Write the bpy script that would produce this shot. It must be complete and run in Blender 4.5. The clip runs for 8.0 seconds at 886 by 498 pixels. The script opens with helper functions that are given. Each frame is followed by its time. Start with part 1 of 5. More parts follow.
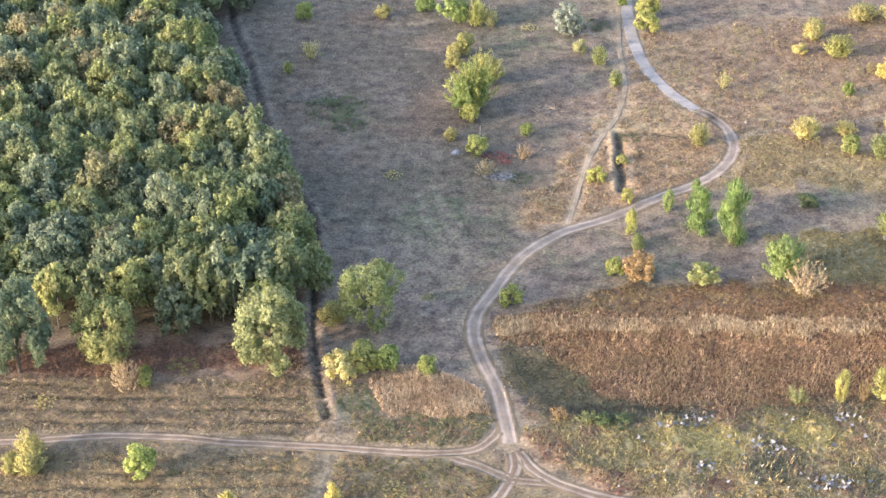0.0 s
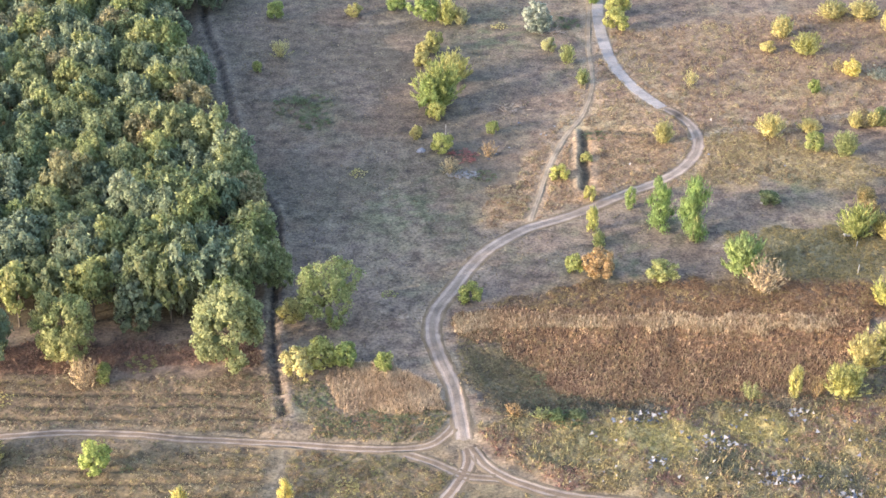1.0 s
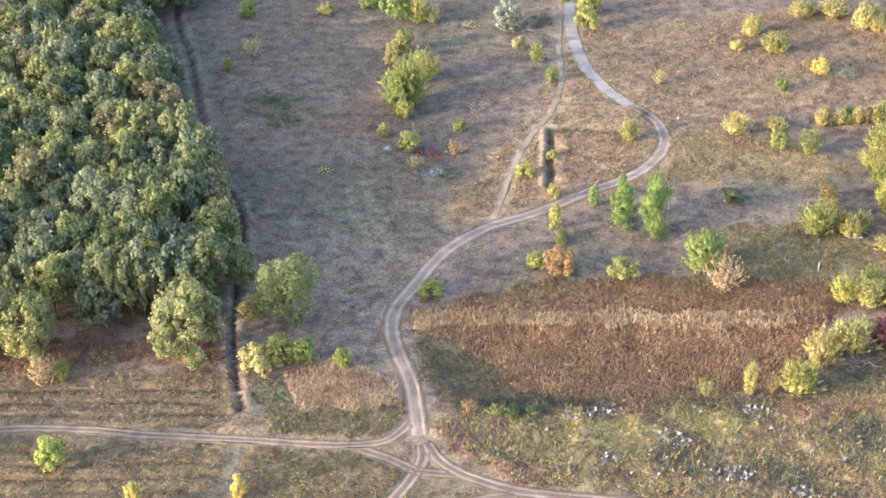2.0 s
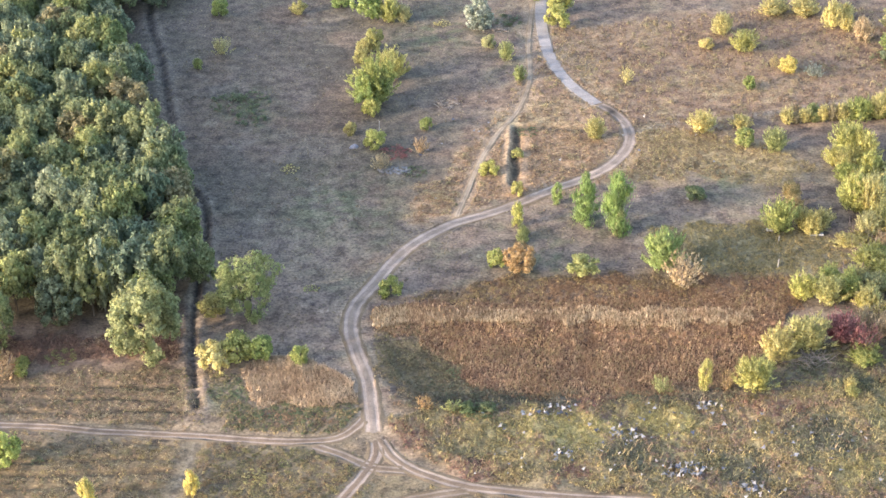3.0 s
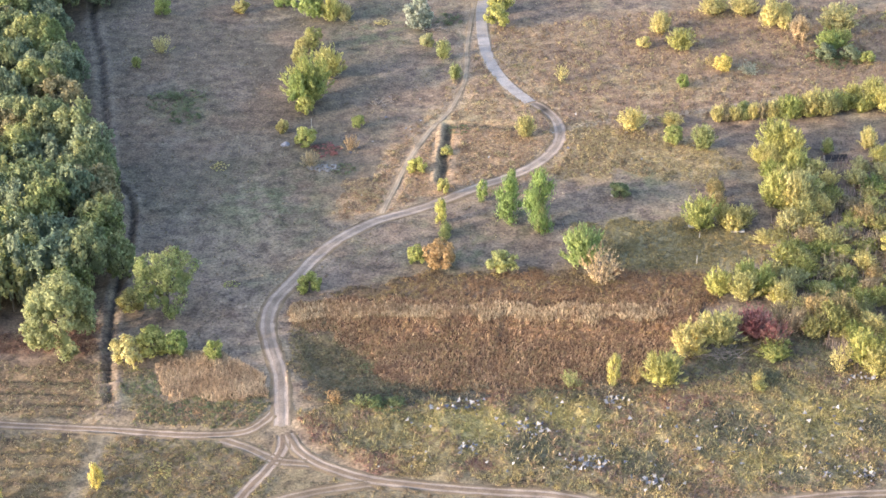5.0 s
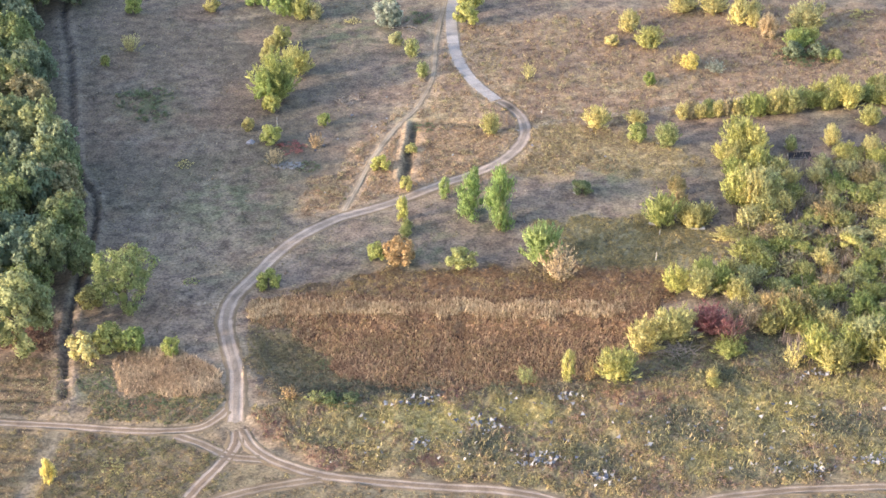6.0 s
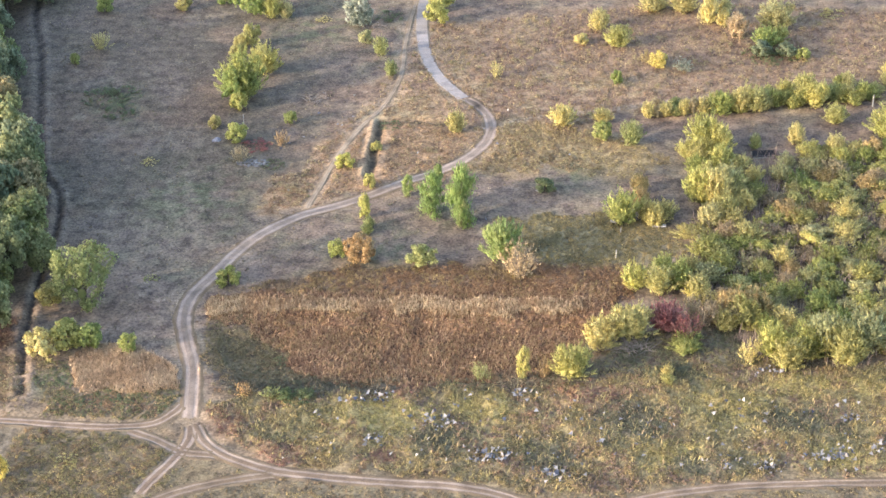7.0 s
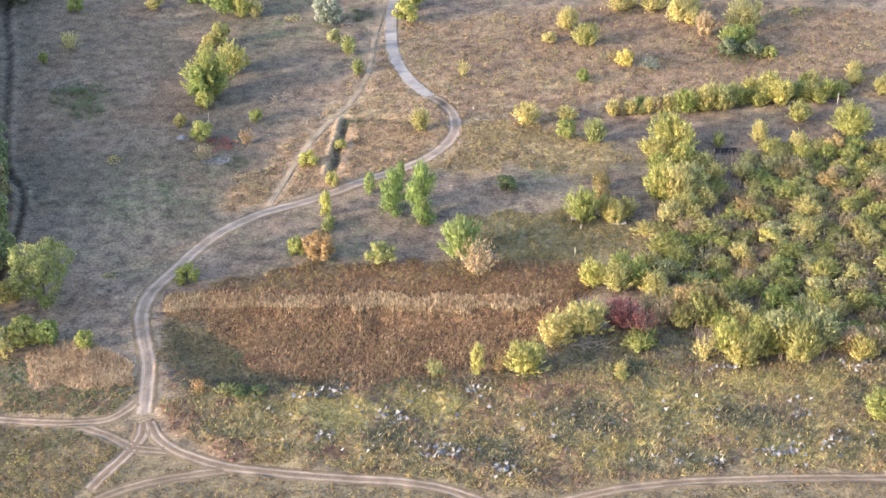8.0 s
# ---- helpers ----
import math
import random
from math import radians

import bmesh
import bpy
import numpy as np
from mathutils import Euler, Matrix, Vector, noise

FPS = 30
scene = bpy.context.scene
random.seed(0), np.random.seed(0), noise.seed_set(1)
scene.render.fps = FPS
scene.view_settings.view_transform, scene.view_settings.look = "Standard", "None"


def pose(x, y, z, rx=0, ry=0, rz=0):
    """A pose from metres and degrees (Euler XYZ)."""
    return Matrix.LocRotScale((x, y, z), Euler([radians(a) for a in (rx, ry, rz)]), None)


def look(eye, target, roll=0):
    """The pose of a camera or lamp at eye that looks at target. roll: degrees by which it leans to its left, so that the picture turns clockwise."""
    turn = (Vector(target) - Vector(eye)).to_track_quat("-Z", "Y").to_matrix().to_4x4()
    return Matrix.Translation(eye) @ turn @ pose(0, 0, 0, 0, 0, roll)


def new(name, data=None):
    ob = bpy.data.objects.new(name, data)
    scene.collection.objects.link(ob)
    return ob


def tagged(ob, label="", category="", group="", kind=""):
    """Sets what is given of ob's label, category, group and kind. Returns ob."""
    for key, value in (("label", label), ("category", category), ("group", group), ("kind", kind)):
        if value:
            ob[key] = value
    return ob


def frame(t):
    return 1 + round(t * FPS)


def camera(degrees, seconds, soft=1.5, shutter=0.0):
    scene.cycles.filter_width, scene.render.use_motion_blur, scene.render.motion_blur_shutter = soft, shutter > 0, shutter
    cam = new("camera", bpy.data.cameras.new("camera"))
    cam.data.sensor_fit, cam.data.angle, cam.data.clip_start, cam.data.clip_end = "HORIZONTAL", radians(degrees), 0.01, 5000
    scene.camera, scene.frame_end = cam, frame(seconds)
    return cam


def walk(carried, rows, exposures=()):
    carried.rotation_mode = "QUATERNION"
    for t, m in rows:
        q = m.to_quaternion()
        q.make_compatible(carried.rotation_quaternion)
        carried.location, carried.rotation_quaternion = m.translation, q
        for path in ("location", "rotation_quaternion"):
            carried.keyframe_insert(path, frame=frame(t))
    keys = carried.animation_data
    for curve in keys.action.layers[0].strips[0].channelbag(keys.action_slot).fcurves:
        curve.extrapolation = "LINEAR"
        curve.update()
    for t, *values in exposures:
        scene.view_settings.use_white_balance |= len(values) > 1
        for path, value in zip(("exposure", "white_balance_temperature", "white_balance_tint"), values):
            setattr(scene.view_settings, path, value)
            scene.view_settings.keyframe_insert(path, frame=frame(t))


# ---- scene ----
cam = camera(30.0, 8.0, soft=1.55)
PATH = [
    (0, (-4.152, 1.514, 193.256), (-4.243, 3.212, 192.203), -0.1),
    (0.5, (0.526, 0.916, 193.6), (0.433, 2.613, 192.546), -0.2),
    (1, (5.212, 0.341, 193.897), (5.117, 2.038, 192.843), -0.3),
    (1.5, (9.906, -0.21, 194.149), (9.808, 1.487, 193.094), -0.3),
    (3, (24.032, -1.72, 194.628), (23.927, -0.024, 193.573), -0.5),
    (3.5, (28.755, -2.176, 194.695), (28.649, -0.48, 193.641), -0.5),
    (4, (33.487, -2.608, 194.717), (33.378, -0.912, 193.663), -0.6),
    (4.5, (38.226, -3.017, 194.692), (38.115, -1.321, 193.639), -0.6),
    (6, (52.488, -4.101, 194.343), (52.372, -2.403, 193.291), -0.7),
    (6.5, (57.257, -4.414, 194.135), (57.139, -2.717, 193.084), -0.7),
    (7, (62.034, -4.704, 193.881), (61.914, -3.006, 192.831), -0.7),
    (7.5, (66.819, -4.971, 193.58), (66.697, -3.272, 192.531), -0.8),
    (8, (71.61, -5.213, 193.234), (71.487, -3.514, 192.186), -0.8),
]
walk(cam, [(t, look(eye, target, roll)) for t, eye, target, roll in PATH], exposures=[(0.0, 2.16, 6090, 15), (8.0, 2.11, 6250, 15)])
SUN, SKY = 1.9, 0.19

# ---- light ----
SUN_ELEVATION, SUN_HEADING = radians(12.8), radians(30.0)   # the shade falls towards +x, turned this much to +y
world = bpy.data.worlds.new("sky")
scene.world = world
world.use_nodes = True
sky = world.node_tree.nodes.new("ShaderNodeTexSky")
sky.sky_type = "NISHITA"
sky.sun_disc = False
sky.sun_elevation = SUN_ELEVATION
sky.sun_rotation = radians(270.0) - SUN_HEADING
sky.dust_density, sky.ozone_density = 2.5, 0.7
background = world.node_tree.nodes["Background"]
background.inputs["Strength"].default_value = SKY
world.node_tree.links.new(sky.outputs["Color"], background.inputs["Color"])
sun = new("sun", bpy.data.lights.new("sun", "SUN"))
sun.data.energy, sun.data.angle, sun.data.color = SUN, radians(0.6), (1.0, 0.87, 0.70)
SUN_WAY = Vector((math.cos(SUN_HEADING) * math.cos(SUN_ELEVATION), math.sin(SUN_HEADING) * math.cos(SUN_ELEVATION), -math.sin(SUN_ELEVATION)))
sun.matrix_world = look((0, 300, 200), Vector((0, 300, 200)) + SUN_WAY)


# ---- materials ----
def nodes_of(name):
    mat = bpy.data.materials.new(name)
    mat.use_nodes = True
    tree = mat.node_tree
    return mat, tree, tree.nodes["Principled BSDF"], tree.nodes["Material Output"]


def add(tree, kind, **inputs):
    node = tree.nodes.new(kind)
    for key, value in inputs.items():
        node.inputs[key.replace("_", " ")].default_value = value
    return node


def mixed(tree, blend, factor, a, b):
    """A colour mix; factor, a and b are sockets or plain values."""
    node = tree.nodes.new("ShaderNodeMix")
    node.data_type, node.blend_type = "RGBA", blend
    for slot, value in ((0, factor), (6, a), (7, b)):
        if isinstance(value, bpy.types.NodeSocket):
            tree.links.new(value, node.inputs[slot])
        else:
            node.inputs[slot].default_value = value
    return node.outputs[2]


def ramp(tree, source, stops):
    node = tree.nodes.new("ShaderNodeValToRGB")
    node.color_ramp.elements[0].position, node.color_ramp.elements[0].color = stops[0]
    node.color_ramp.elements[1].position, node.color_ramp.elements[1].color = stops[-1]
    for place, colour in stops[1:-1]:
        node.color_ramp.elements.new(place).color = colour
    tree.links.new(source, node.inputs["Fac"])
    return node.outputs["Color"]


def grey(v):
    return (v, v, v, 1.0)


def fine_noise(tree, scale, detail=4.0, rough=0.6):
    where = tree.nodes.new("ShaderNodeTexCoord")
    node = add(tree, "ShaderNodeTexNoise", Scale=scale, Detail=detail, Roughness=rough)
    tree.links.new(where.outputs["Object"], node.inputs["Vector"])
    return node.outputs["Fac"]


def leaf_material(name, colour, second, spread=0.4, seep=0.42):
    """Leaves: each a shade of its own between two tints, each plant a little different, lit through by the low sun."""
    mat, tree, body, out = nodes_of(name)
    geometry = tree.nodes.new("ShaderNodeNewGeometry")
    info = tree.nodes.new("ShaderNodeObjectInfo")
    patch = fine_noise(tree, 3.2, 2.0)
    tint = mixed(tree, "MIX", ramp(tree, patch, [(0.38, grey(0)), (0.62, grey(1))]), (*colour, 1), (*second, 1))
    tint = mixed(tree, "MULTIPLY", 1.0, tint, ramp(tree, geometry.outputs["Random Per Island"], [(0.0, grey(1 - spread)), (1.0, grey(1 + spread))]))
    tint = mixed(tree, "MULTIPLY", 1.0, tint, ramp(tree, info.outputs["Random"], [(0.0, (0.78, 0.86, 0.8, 1)), (0.5, grey(1.0)), (1.0, (1.14, 1.12, 1.05, 1))]))
    tree.links.new(tint, body.inputs["Base Color"])
    body.inputs["Roughness"].default_value = 0.6
    body.inputs["Specular IOR Level"].default_value = 0.1
    glow = add(tree, "ShaderNodeBsdfTranslucent")
    tree.links.new(tint, glow.inputs["Color"])
    both = add(tree, "ShaderNodeMixShader", Fac=seep)
    tree.links.new(body.outputs[0], both.inputs[1])
    tree.links.new(glow.outputs[0], both.inputs[2])
    tree.links.new(both.outputs[0], out.inputs["Surface"])
    return mat


def cover_material(name, rough=0.9, grain=0.5, relief=0.0, scales=(0.35, 2.4), island=0.0, seep=0.0):
    """Ground, roads and low plants: the mesh carries its plant or soil colour in 'tint'; grain, stains and relief come on top."""
    mat, tree, body, out = nodes_of(name)
    tint = tree.nodes.new("ShaderNodeAttribute")
    tint.attribute_name = "tint"
    coarse, fine = fine_noise(tree, scales[0], 5.0, 0.65), fine_noise(tree, scales[1], 4.0, 0.7)
    colour = mixed(tree, "MULTIPLY", 1.0, tint.outputs["Color"], ramp(tree, coarse, [(0.3, (1 - grain, 1 - grain, 1 - 0.9 * grain, 1)), (0.5, grey(1.0)), (0.72, (1 + 0.8 * grain, 1 + 0.75 * grain, 1 + 0.6 * grain, 1))]))
    colour = mixed(tree, "MULTIPLY", 1.0, colour, ramp(tree, fine, [(0.3, grey(1 - grain)), (0.7, grey(1 + grain))]))
    if island:
        geometry = tree.nodes.new("ShaderNodeNewGeometry")
        colour = mixed(tree, "MULTIPLY", 1.0, colour, ramp(tree, geometry.outputs["Random Per Island"], [(0.0, grey(1 - island)), (1.0, grey(1 + island))]))
    tree.links.new(colour, body.inputs["Base Color"])
    body.inputs["Roughness"].default_value = rough
    body.inputs["Specular IOR Level"].default_value = 0.15
    if seep:
        glow = add(tree, "ShaderNodeBsdfTranslucent")
        tree.links.new(colour, glow.inputs["Color"])
        both = add(tree, "ShaderNodeMixShader", Fac=seep)
        tree.links.new(body.outputs[0], both.inputs[1])
        tree.links.new(glow.outputs[0], both.inputs[2])
        tree.links.new(both.outputs[0], out.inputs["Surface"])
    if relief:
        total = add(tree, "ShaderNodeMath")
        total.operation = "ADD"
        tree.links.new(coarse, total.inputs[0])
        tree.links.new(fine, total.inputs[1])
        bump = add(tree, "ShaderNodeBump", Strength=1.0, Distance=relief)
        tree.links.new(total.outputs[0], bump.inputs["Height"])
        tree.links.new(bump.outputs[0], body.inputs["Normal"])
    return mat


def solid_material(name, colour, dark, rough=0.85, scale=3.0):
    mat, tree, body, out = nodes_of(name)
    stain = mixed(tree, "MIX", ramp(tree, fine_noise(tree, scale, 5.0), [(0.35, grey(0)), (0.65, grey(1))]), (*dark, 1), (*colour, 1))
    tree.links.new(stain, body.inputs["Base Color"])
    body.inputs["Roughness"].default_value = rough
    bump = add(tree, "ShaderNodeBump", Strength=0.5, Distance=0.03)
    tree.links.new(fine_noise(tree, scale * 5), bump.inputs["Height"])
    tree.links.new(bump.outputs[0], body.inputs["Normal"])
    return mat


GROUND = cover_material("dry_turf", grain=0.58, relief=0.09, scales=(0.3, 1.7))
DIRT = cover_material("packed_earth", grain=0.22, relief=0.06, scales=(0.5, 3.5))
LOW_PLANTS = cover_material("low_plants", grain=0.25, scales=(0.12, 0.9), island=0.18, seep=0.35)
BARK = solid_material("bark", (0.11, 0.09, 0.07), (0.06, 0.05, 0.04))
TWIG = solid_material("grey_twig", (0.30, 0.26, 0.22), (0.16, 0.13, 0.11))
CONCRETE = solid_material("old_concrete", (0.45, 0.43, 0.42), (0.27, 0.255, 0.24), scale=1.2)
RUBBLE_STONE = solid_material("broken_concrete", (0.25, 0.245, 0.25), (0.14, 0.135, 0.13), scale=1.2)
TIMBER = solid_material("weathered_timber", (0.42, 0.40, 0.37), (0.24, 0.22, 0.2))
SHEETING = solid_material("faded_sheeting", (0.24, 0.25, 0.30), (0.13, 0.135, 0.165), rough=0.55)
TARP = solid_material("dark_roofing", (0.035, 0.03, 0.035), (0.02, 0.018, 0.02), rough=0.6)
LITTER = cover_material("thrown_litter", grain=0.1, island=0.3, rough=0.5)

# leaf colours: first tint, second tint, words for the label
LEAVES = {
    "oak": ((0.205, 0.244, 0.160), (0.252, 0.283, 0.180), "dark green leaves"),
    "oak_olive": ((0.242, 0.274, 0.145), (0.296, 0.311, 0.164), "olive green leaves"),
    "oak_yellow": ((0.290, 0.322, 0.145), (0.368, 0.359, 0.165), "yellowing green leaves"),
    "oak_grey": ((0.254, 0.293, 0.191), (0.311, 0.337, 0.223), "greyish green leaves"),
    "oak_brown": ((0.322, 0.295, 0.172), (0.372, 0.321, 0.185), "browning autumn leaves"),
    "green": ((0.285, 0.349, 0.132), (0.377, 0.418, 0.154), "dark green leaves"),
    "herb": ((0.165, 0.205, 0.112), (0.20, 0.23, 0.125), "dark green leaves"),
    "golden": ((0.62, 0.54, 0.19), (0.58, 0.51, 0.21), "bright golden-yellow leaves"),
    "lime": ((0.335, 0.375, 0.137), (0.406, 0.406, 0.166), "bright yellow-green leaves"),
    "yellowgreen": ((0.394, 0.409, 0.153), (0.502, 0.470, 0.175), "yellow-green autumn leaves"),
    "yellow": ((0.499, 0.461, 0.167), (0.457, 0.437, 0.190), "yellow autumn leaves"),
    "amber": ((0.519, 0.466, 0.229), (0.452, 0.447, 0.254), "amber yellow autumn leaves"),
    "orange": ((0.486, 0.359, 0.186), (0.443, 0.359, 0.186), "orange autumn leaves"),
    "rust": ((0.486, 0.332, 0.176), (0.443, 0.321, 0.176), "rust-brown leaves"),
    "red": ((0.34, 0.135, 0.14), (0.36, 0.20, 0.185), "dark red autumn leaves"),
    "pale": ((0.599, 0.520, 0.231), (0.533, 0.486, 0.231), "pale straw-yellow leaves"),
    "sage": ((0.356, 0.378, 0.166), (0.425, 0.424, 0.189), "sage green leaves"),
    "olive": ((0.459, 0.416, 0.185), (0.513, 0.459, 0.196), "dull olive leaves"),
    "poplar_green": ((0.279, 0.353, 0.137), (0.349, 0.402, 0.160), "light green leaves"),
    "silver": ((0.359, 0.386, 0.298), (0.402, 0.416, 0.338), "silver-grey leaves"),
    "bare": ((0.513, 0.401, 0.260), (0.465, 0.373, 0.246), "withered pinkish tan leaves"),
}
LEAF = {key: leaf_material(key + "_leaves", a, b, seep=0.57) for key, (a, b, _) in LEAVES.items()}


# ---- the plan ----
MAIN_TRACK = [(-4.4, 242.5), (-5.9, 252.7), (-7.5, 261.6), (-10.6, 270.9), (-12.8, 279.7), (-12.3, 288.0), (-9.0, 296.8), (-5.6, 306.0), (-0.7, 314.4), (6.3, 322.0), (14.0, 326.9), (22.0, 332.9), (30.2, 339.9), (38.7, 346.5), (44.7, 354.3), (48.0, 363.1), (47.7, 372.0), (44.4, 379.6), (39.6, 385.0)]
PAVED_LANE = [(40.5, 383.5), (34.3, 393.6), (29.4, 407.0), (26.7, 423.1), (25.5, 442.3), (26.0, 467.3), (27.0, 509.3), (30.4, 614.7)]
LEFT_TRACK = [(-121.2, 239.9), (-99.9, 240.5), (-89.6, 242.0), (-79.2, 243.4), (-68.6, 243.6), (-57.8, 242.8), (-47.1, 242.7), (-36.5, 242.2), (-25.9, 241.4), (-17.5, 241.2), (-11.3, 242.6), (-7.9, 246.5), (-6.3, 250.9)]
LINK_TRACK = [(-17.5, 240.8), (-10.0, 237.6), (-4.3, 234.4), (1.3, 233.7), (5.4, 233.6)]
NEAR_TRACK = [(-4.7, 244.1), (-3.6, 238.4), (-5.5, 231.9), (-7.9, 226.4), (-10.4, 220.3)]
RIGHT_TRACK = [(-4.3, 244.6), (-1.6, 239.4), (1.3, 235.8), (6.0, 232.8), (14.0, 229.9), (24.7, 228.5), (35.1, 227.9), (45.5, 227.6), (53.8, 226.1), (60.1, 223.3), (66.3, 220.1)]
FORK_TRACK = [(-9.4, 217.6), (-2.4, 223.0), (7.2, 227.0), (16.2, 229.4)]
FAR_RIGHT_TRACK = [(72.3, 221.5), (81.3, 225.2), (91.5, 228.1), (101.8, 230.0), (117.1, 231.6), (134.2, 232.6), (152.8, 233.7)]
THIN_TRACK = [(6.7, 324.0), (9.1, 337.5), (11.3, 351.2), (15.1, 365.9), (19.8, 379.0), (22.5, 393.0), (22.8, 404.9), (22.3, 419.1), (22.7, 438.2), (24.0, 467.2)]
FAINT_TRACK = [(49.3, 364.1), (54.4, 371.4), (65.8, 375.7), (78.8, 379.5), (92.1, 383.3), (107.0, 388.9)]
ARC_TRACK_A = [(-27.9, 339.7), (-25.7, 326.7), (-20.2, 314.6), (-12.3, 304.5)]
ARC_TRACK_B = [(-23.5, 341.2), (-21.5, 328.2), (-16.4, 313.6), (-11.7, 306.8)]
FOOT_TRAIL = [(-37.7, 241.6), (-38.1, 235.9), (-39.0, 227.9), (-39.8, 221.8)]
WOOD_DITCH = [(-95.2, 474.7), (-87.2, 432.7), (-78.7, 406.9), (-71.4, 380.1), (-66.4, 361.8), (-60.6, 342.1), (-53.0, 329.2), (-49.5, 314.3), (-47.6, 293.7), (-45.3, 277.0), (-41.3, 258.0), (-39.7, 251.8)]
TRENCH = [(19.9, 370.2), (20.1, 362.0), (19.7, 354.5), (20.0, 348.0), (19.7, 341.7)]
# dark streak beside the trench: a shallow dip with shade painted in
DARK_STREAK = [(22.0, 370.3), (27.0, 370.6), (32.0, 369.6), (40.0, 369.4)]
WOOD_EDGE = [(-224.5, 473.0), (-102.9, 478.9), (-91.4, 424.8), (-80.7, 386.2), (-72.5, 355.6), (-61.4, 338.0), (-54.8, 316.5), (-51.2, 286.0), (-56.7, 282.6), (-81.4, 279.3), (-98.4, 276.4), (-147.5, 271.9)]
BASIN = [(-5.6, 276.0), (5.8, 278.0), (40.4, 281.4), (71.2, 282.9), (82.0, 282.7), (69.4, 265.9), (42.6, 259.8), (12.0, 253.6), (1.0, 257.8), (-5.3, 266.2)]
REED_BED = [(-9.6, 287.1), (6.0, 290.4), (41.5, 292.8), (72.5, 295.5), (78.5, 291.2), (71.5, 276.0), (65.0, 261.8), (42.7, 258.8), (17.6, 260.5), (6.7, 270.9), (1.8, 278.4), (-8.0, 278.9)]
BANK_STRIP = [(-3.5, 290.6), (18.1, 299.3), (42.4, 302.7), (74.9, 304.3), (83.5, 302.8), (80.9, 291.3), (41.4, 292.2), (6.0, 289.5)]
WEED_STRIP = [(-3.8, 251.0), (18.4, 255.8), (42.9, 257.0), (65.1, 258.0), (87.5, 266.8), (140.1, 269.3), (166.1, 270.6), (158.2, 235.7), (107.1, 233.2), (76.3, 227.6), (62.0, 225.6), (45.3, 229.6), (15.8, 231.3), (1.2, 240.4)]
LEFT_REEDS = [(-33.0, 263.6), (-27.9, 268.1), (-16.5, 265.2), (-9.5, 261.5), (-8.2, 252.6), (-15.9, 251.8), (-26.7, 252.0), (-31.8, 254.9)]
BELOW_REEDS = [(-33.4, 252.3), (-28.2, 252.0), (-8.6, 254.8), (-6.7, 250.8), (-8.4, 246.7), (-15.9, 243.5), (-32.7, 244.1)]
BRACKEN = [(-120.0, 270.3), (-94.7, 270.9), (-61.8, 274.2), (-46.6, 277.0), (-44.9, 266.3), (-61.7, 266.4), (-83.4, 261.8), (-116.8, 260.2)]
STRIPS = [(-133.1, 258.0), (-43.2, 263.5), (-40.3, 247.4), (-58.2, 245.2), (-79.6, 245.1), (-127.2, 241.7)]
STRIPS_NEAR = [(-125.6, 237.2), (-41.6, 240.6), (-38.4, 210.3), (-114.6, 206.4)]
THICKET = [(95.3, 319.0), (105.2, 347.3), (117.4, 355.0), (154.7, 360.4), (186.7, 361.8), (166.8, 273.5), (132.9, 271.9), (125.8, 268.6), (108.9, 267.8), (99.5, 280.4), (90.7, 295.1), (94.9, 310.4)]
SKIRT = [(67.8, 260.4), (76.2, 271.8), (83.7, 276.6), (97.3, 283.5), (103.8, 275.5), (109.8, 265.0), (87.3, 262.0)]
OLIVE_FIELD = [(50.1, 322.0), (63.0, 324.4), (77.4, 326.6), (94.0, 318.9), (92.3, 306.7), (78.6, 302.6), (63.7, 303.0), (58.5, 308.7)]
TAN_FIELD = [(48.6, 367.9), (62.2, 371.5), (77.3, 364.6), (92.8, 353.6), (84.8, 342.1), (73.0, 344.9), (61.1, 348.0), (48.8, 342.8), (42.0, 343.0), (48.3, 351.7)]
RUST_FIELD = [(-4.5, 320.0), (0.8, 333.1), (11.2, 361.8), (20.8, 369.8), (40.8, 369.1), (45.0, 360.2), (35.3, 342.7), (22.1, 334.1), (9.2, 327.0)]
DARK_HERBS = [(-39.6, 263.3), (-33.1, 262.5), (-31.5, 252.3), (-26.7, 252.0), (-14.8, 251.9), (-14.5, 248.4), (-26.4, 247.8), (-34.5, 248.4), (-38.1, 255.5)]
OCHRE_SLOPE = [(28.0, 430.7), (100.1, 449.9), (168.3, 444.7), (159.4, 389.3), (75.9, 376.1), (62.4, 345.5), (43.3, 344.6), (28.0, 332.9), (30.5, 343.9), (21.1, 340.8), (6.3, 325.8), (-6.5, 323.9), (1.2, 342.5), (18.6, 387.9)]
JUNCTION = [(-37, 241), (-15, 240), (-4, 234), (-11, 212), (-37, 211)]
REED_FOOT = [(-3.0, 256.0), (8.0, 260.5), (20.0, 262.0), (45.0, 262.5), (64.0, 263.5), (70.0, 260.0), (64.0, 257.0), (43.0, 255.5), (18.0, 254.5), (2.0, 252.0)]
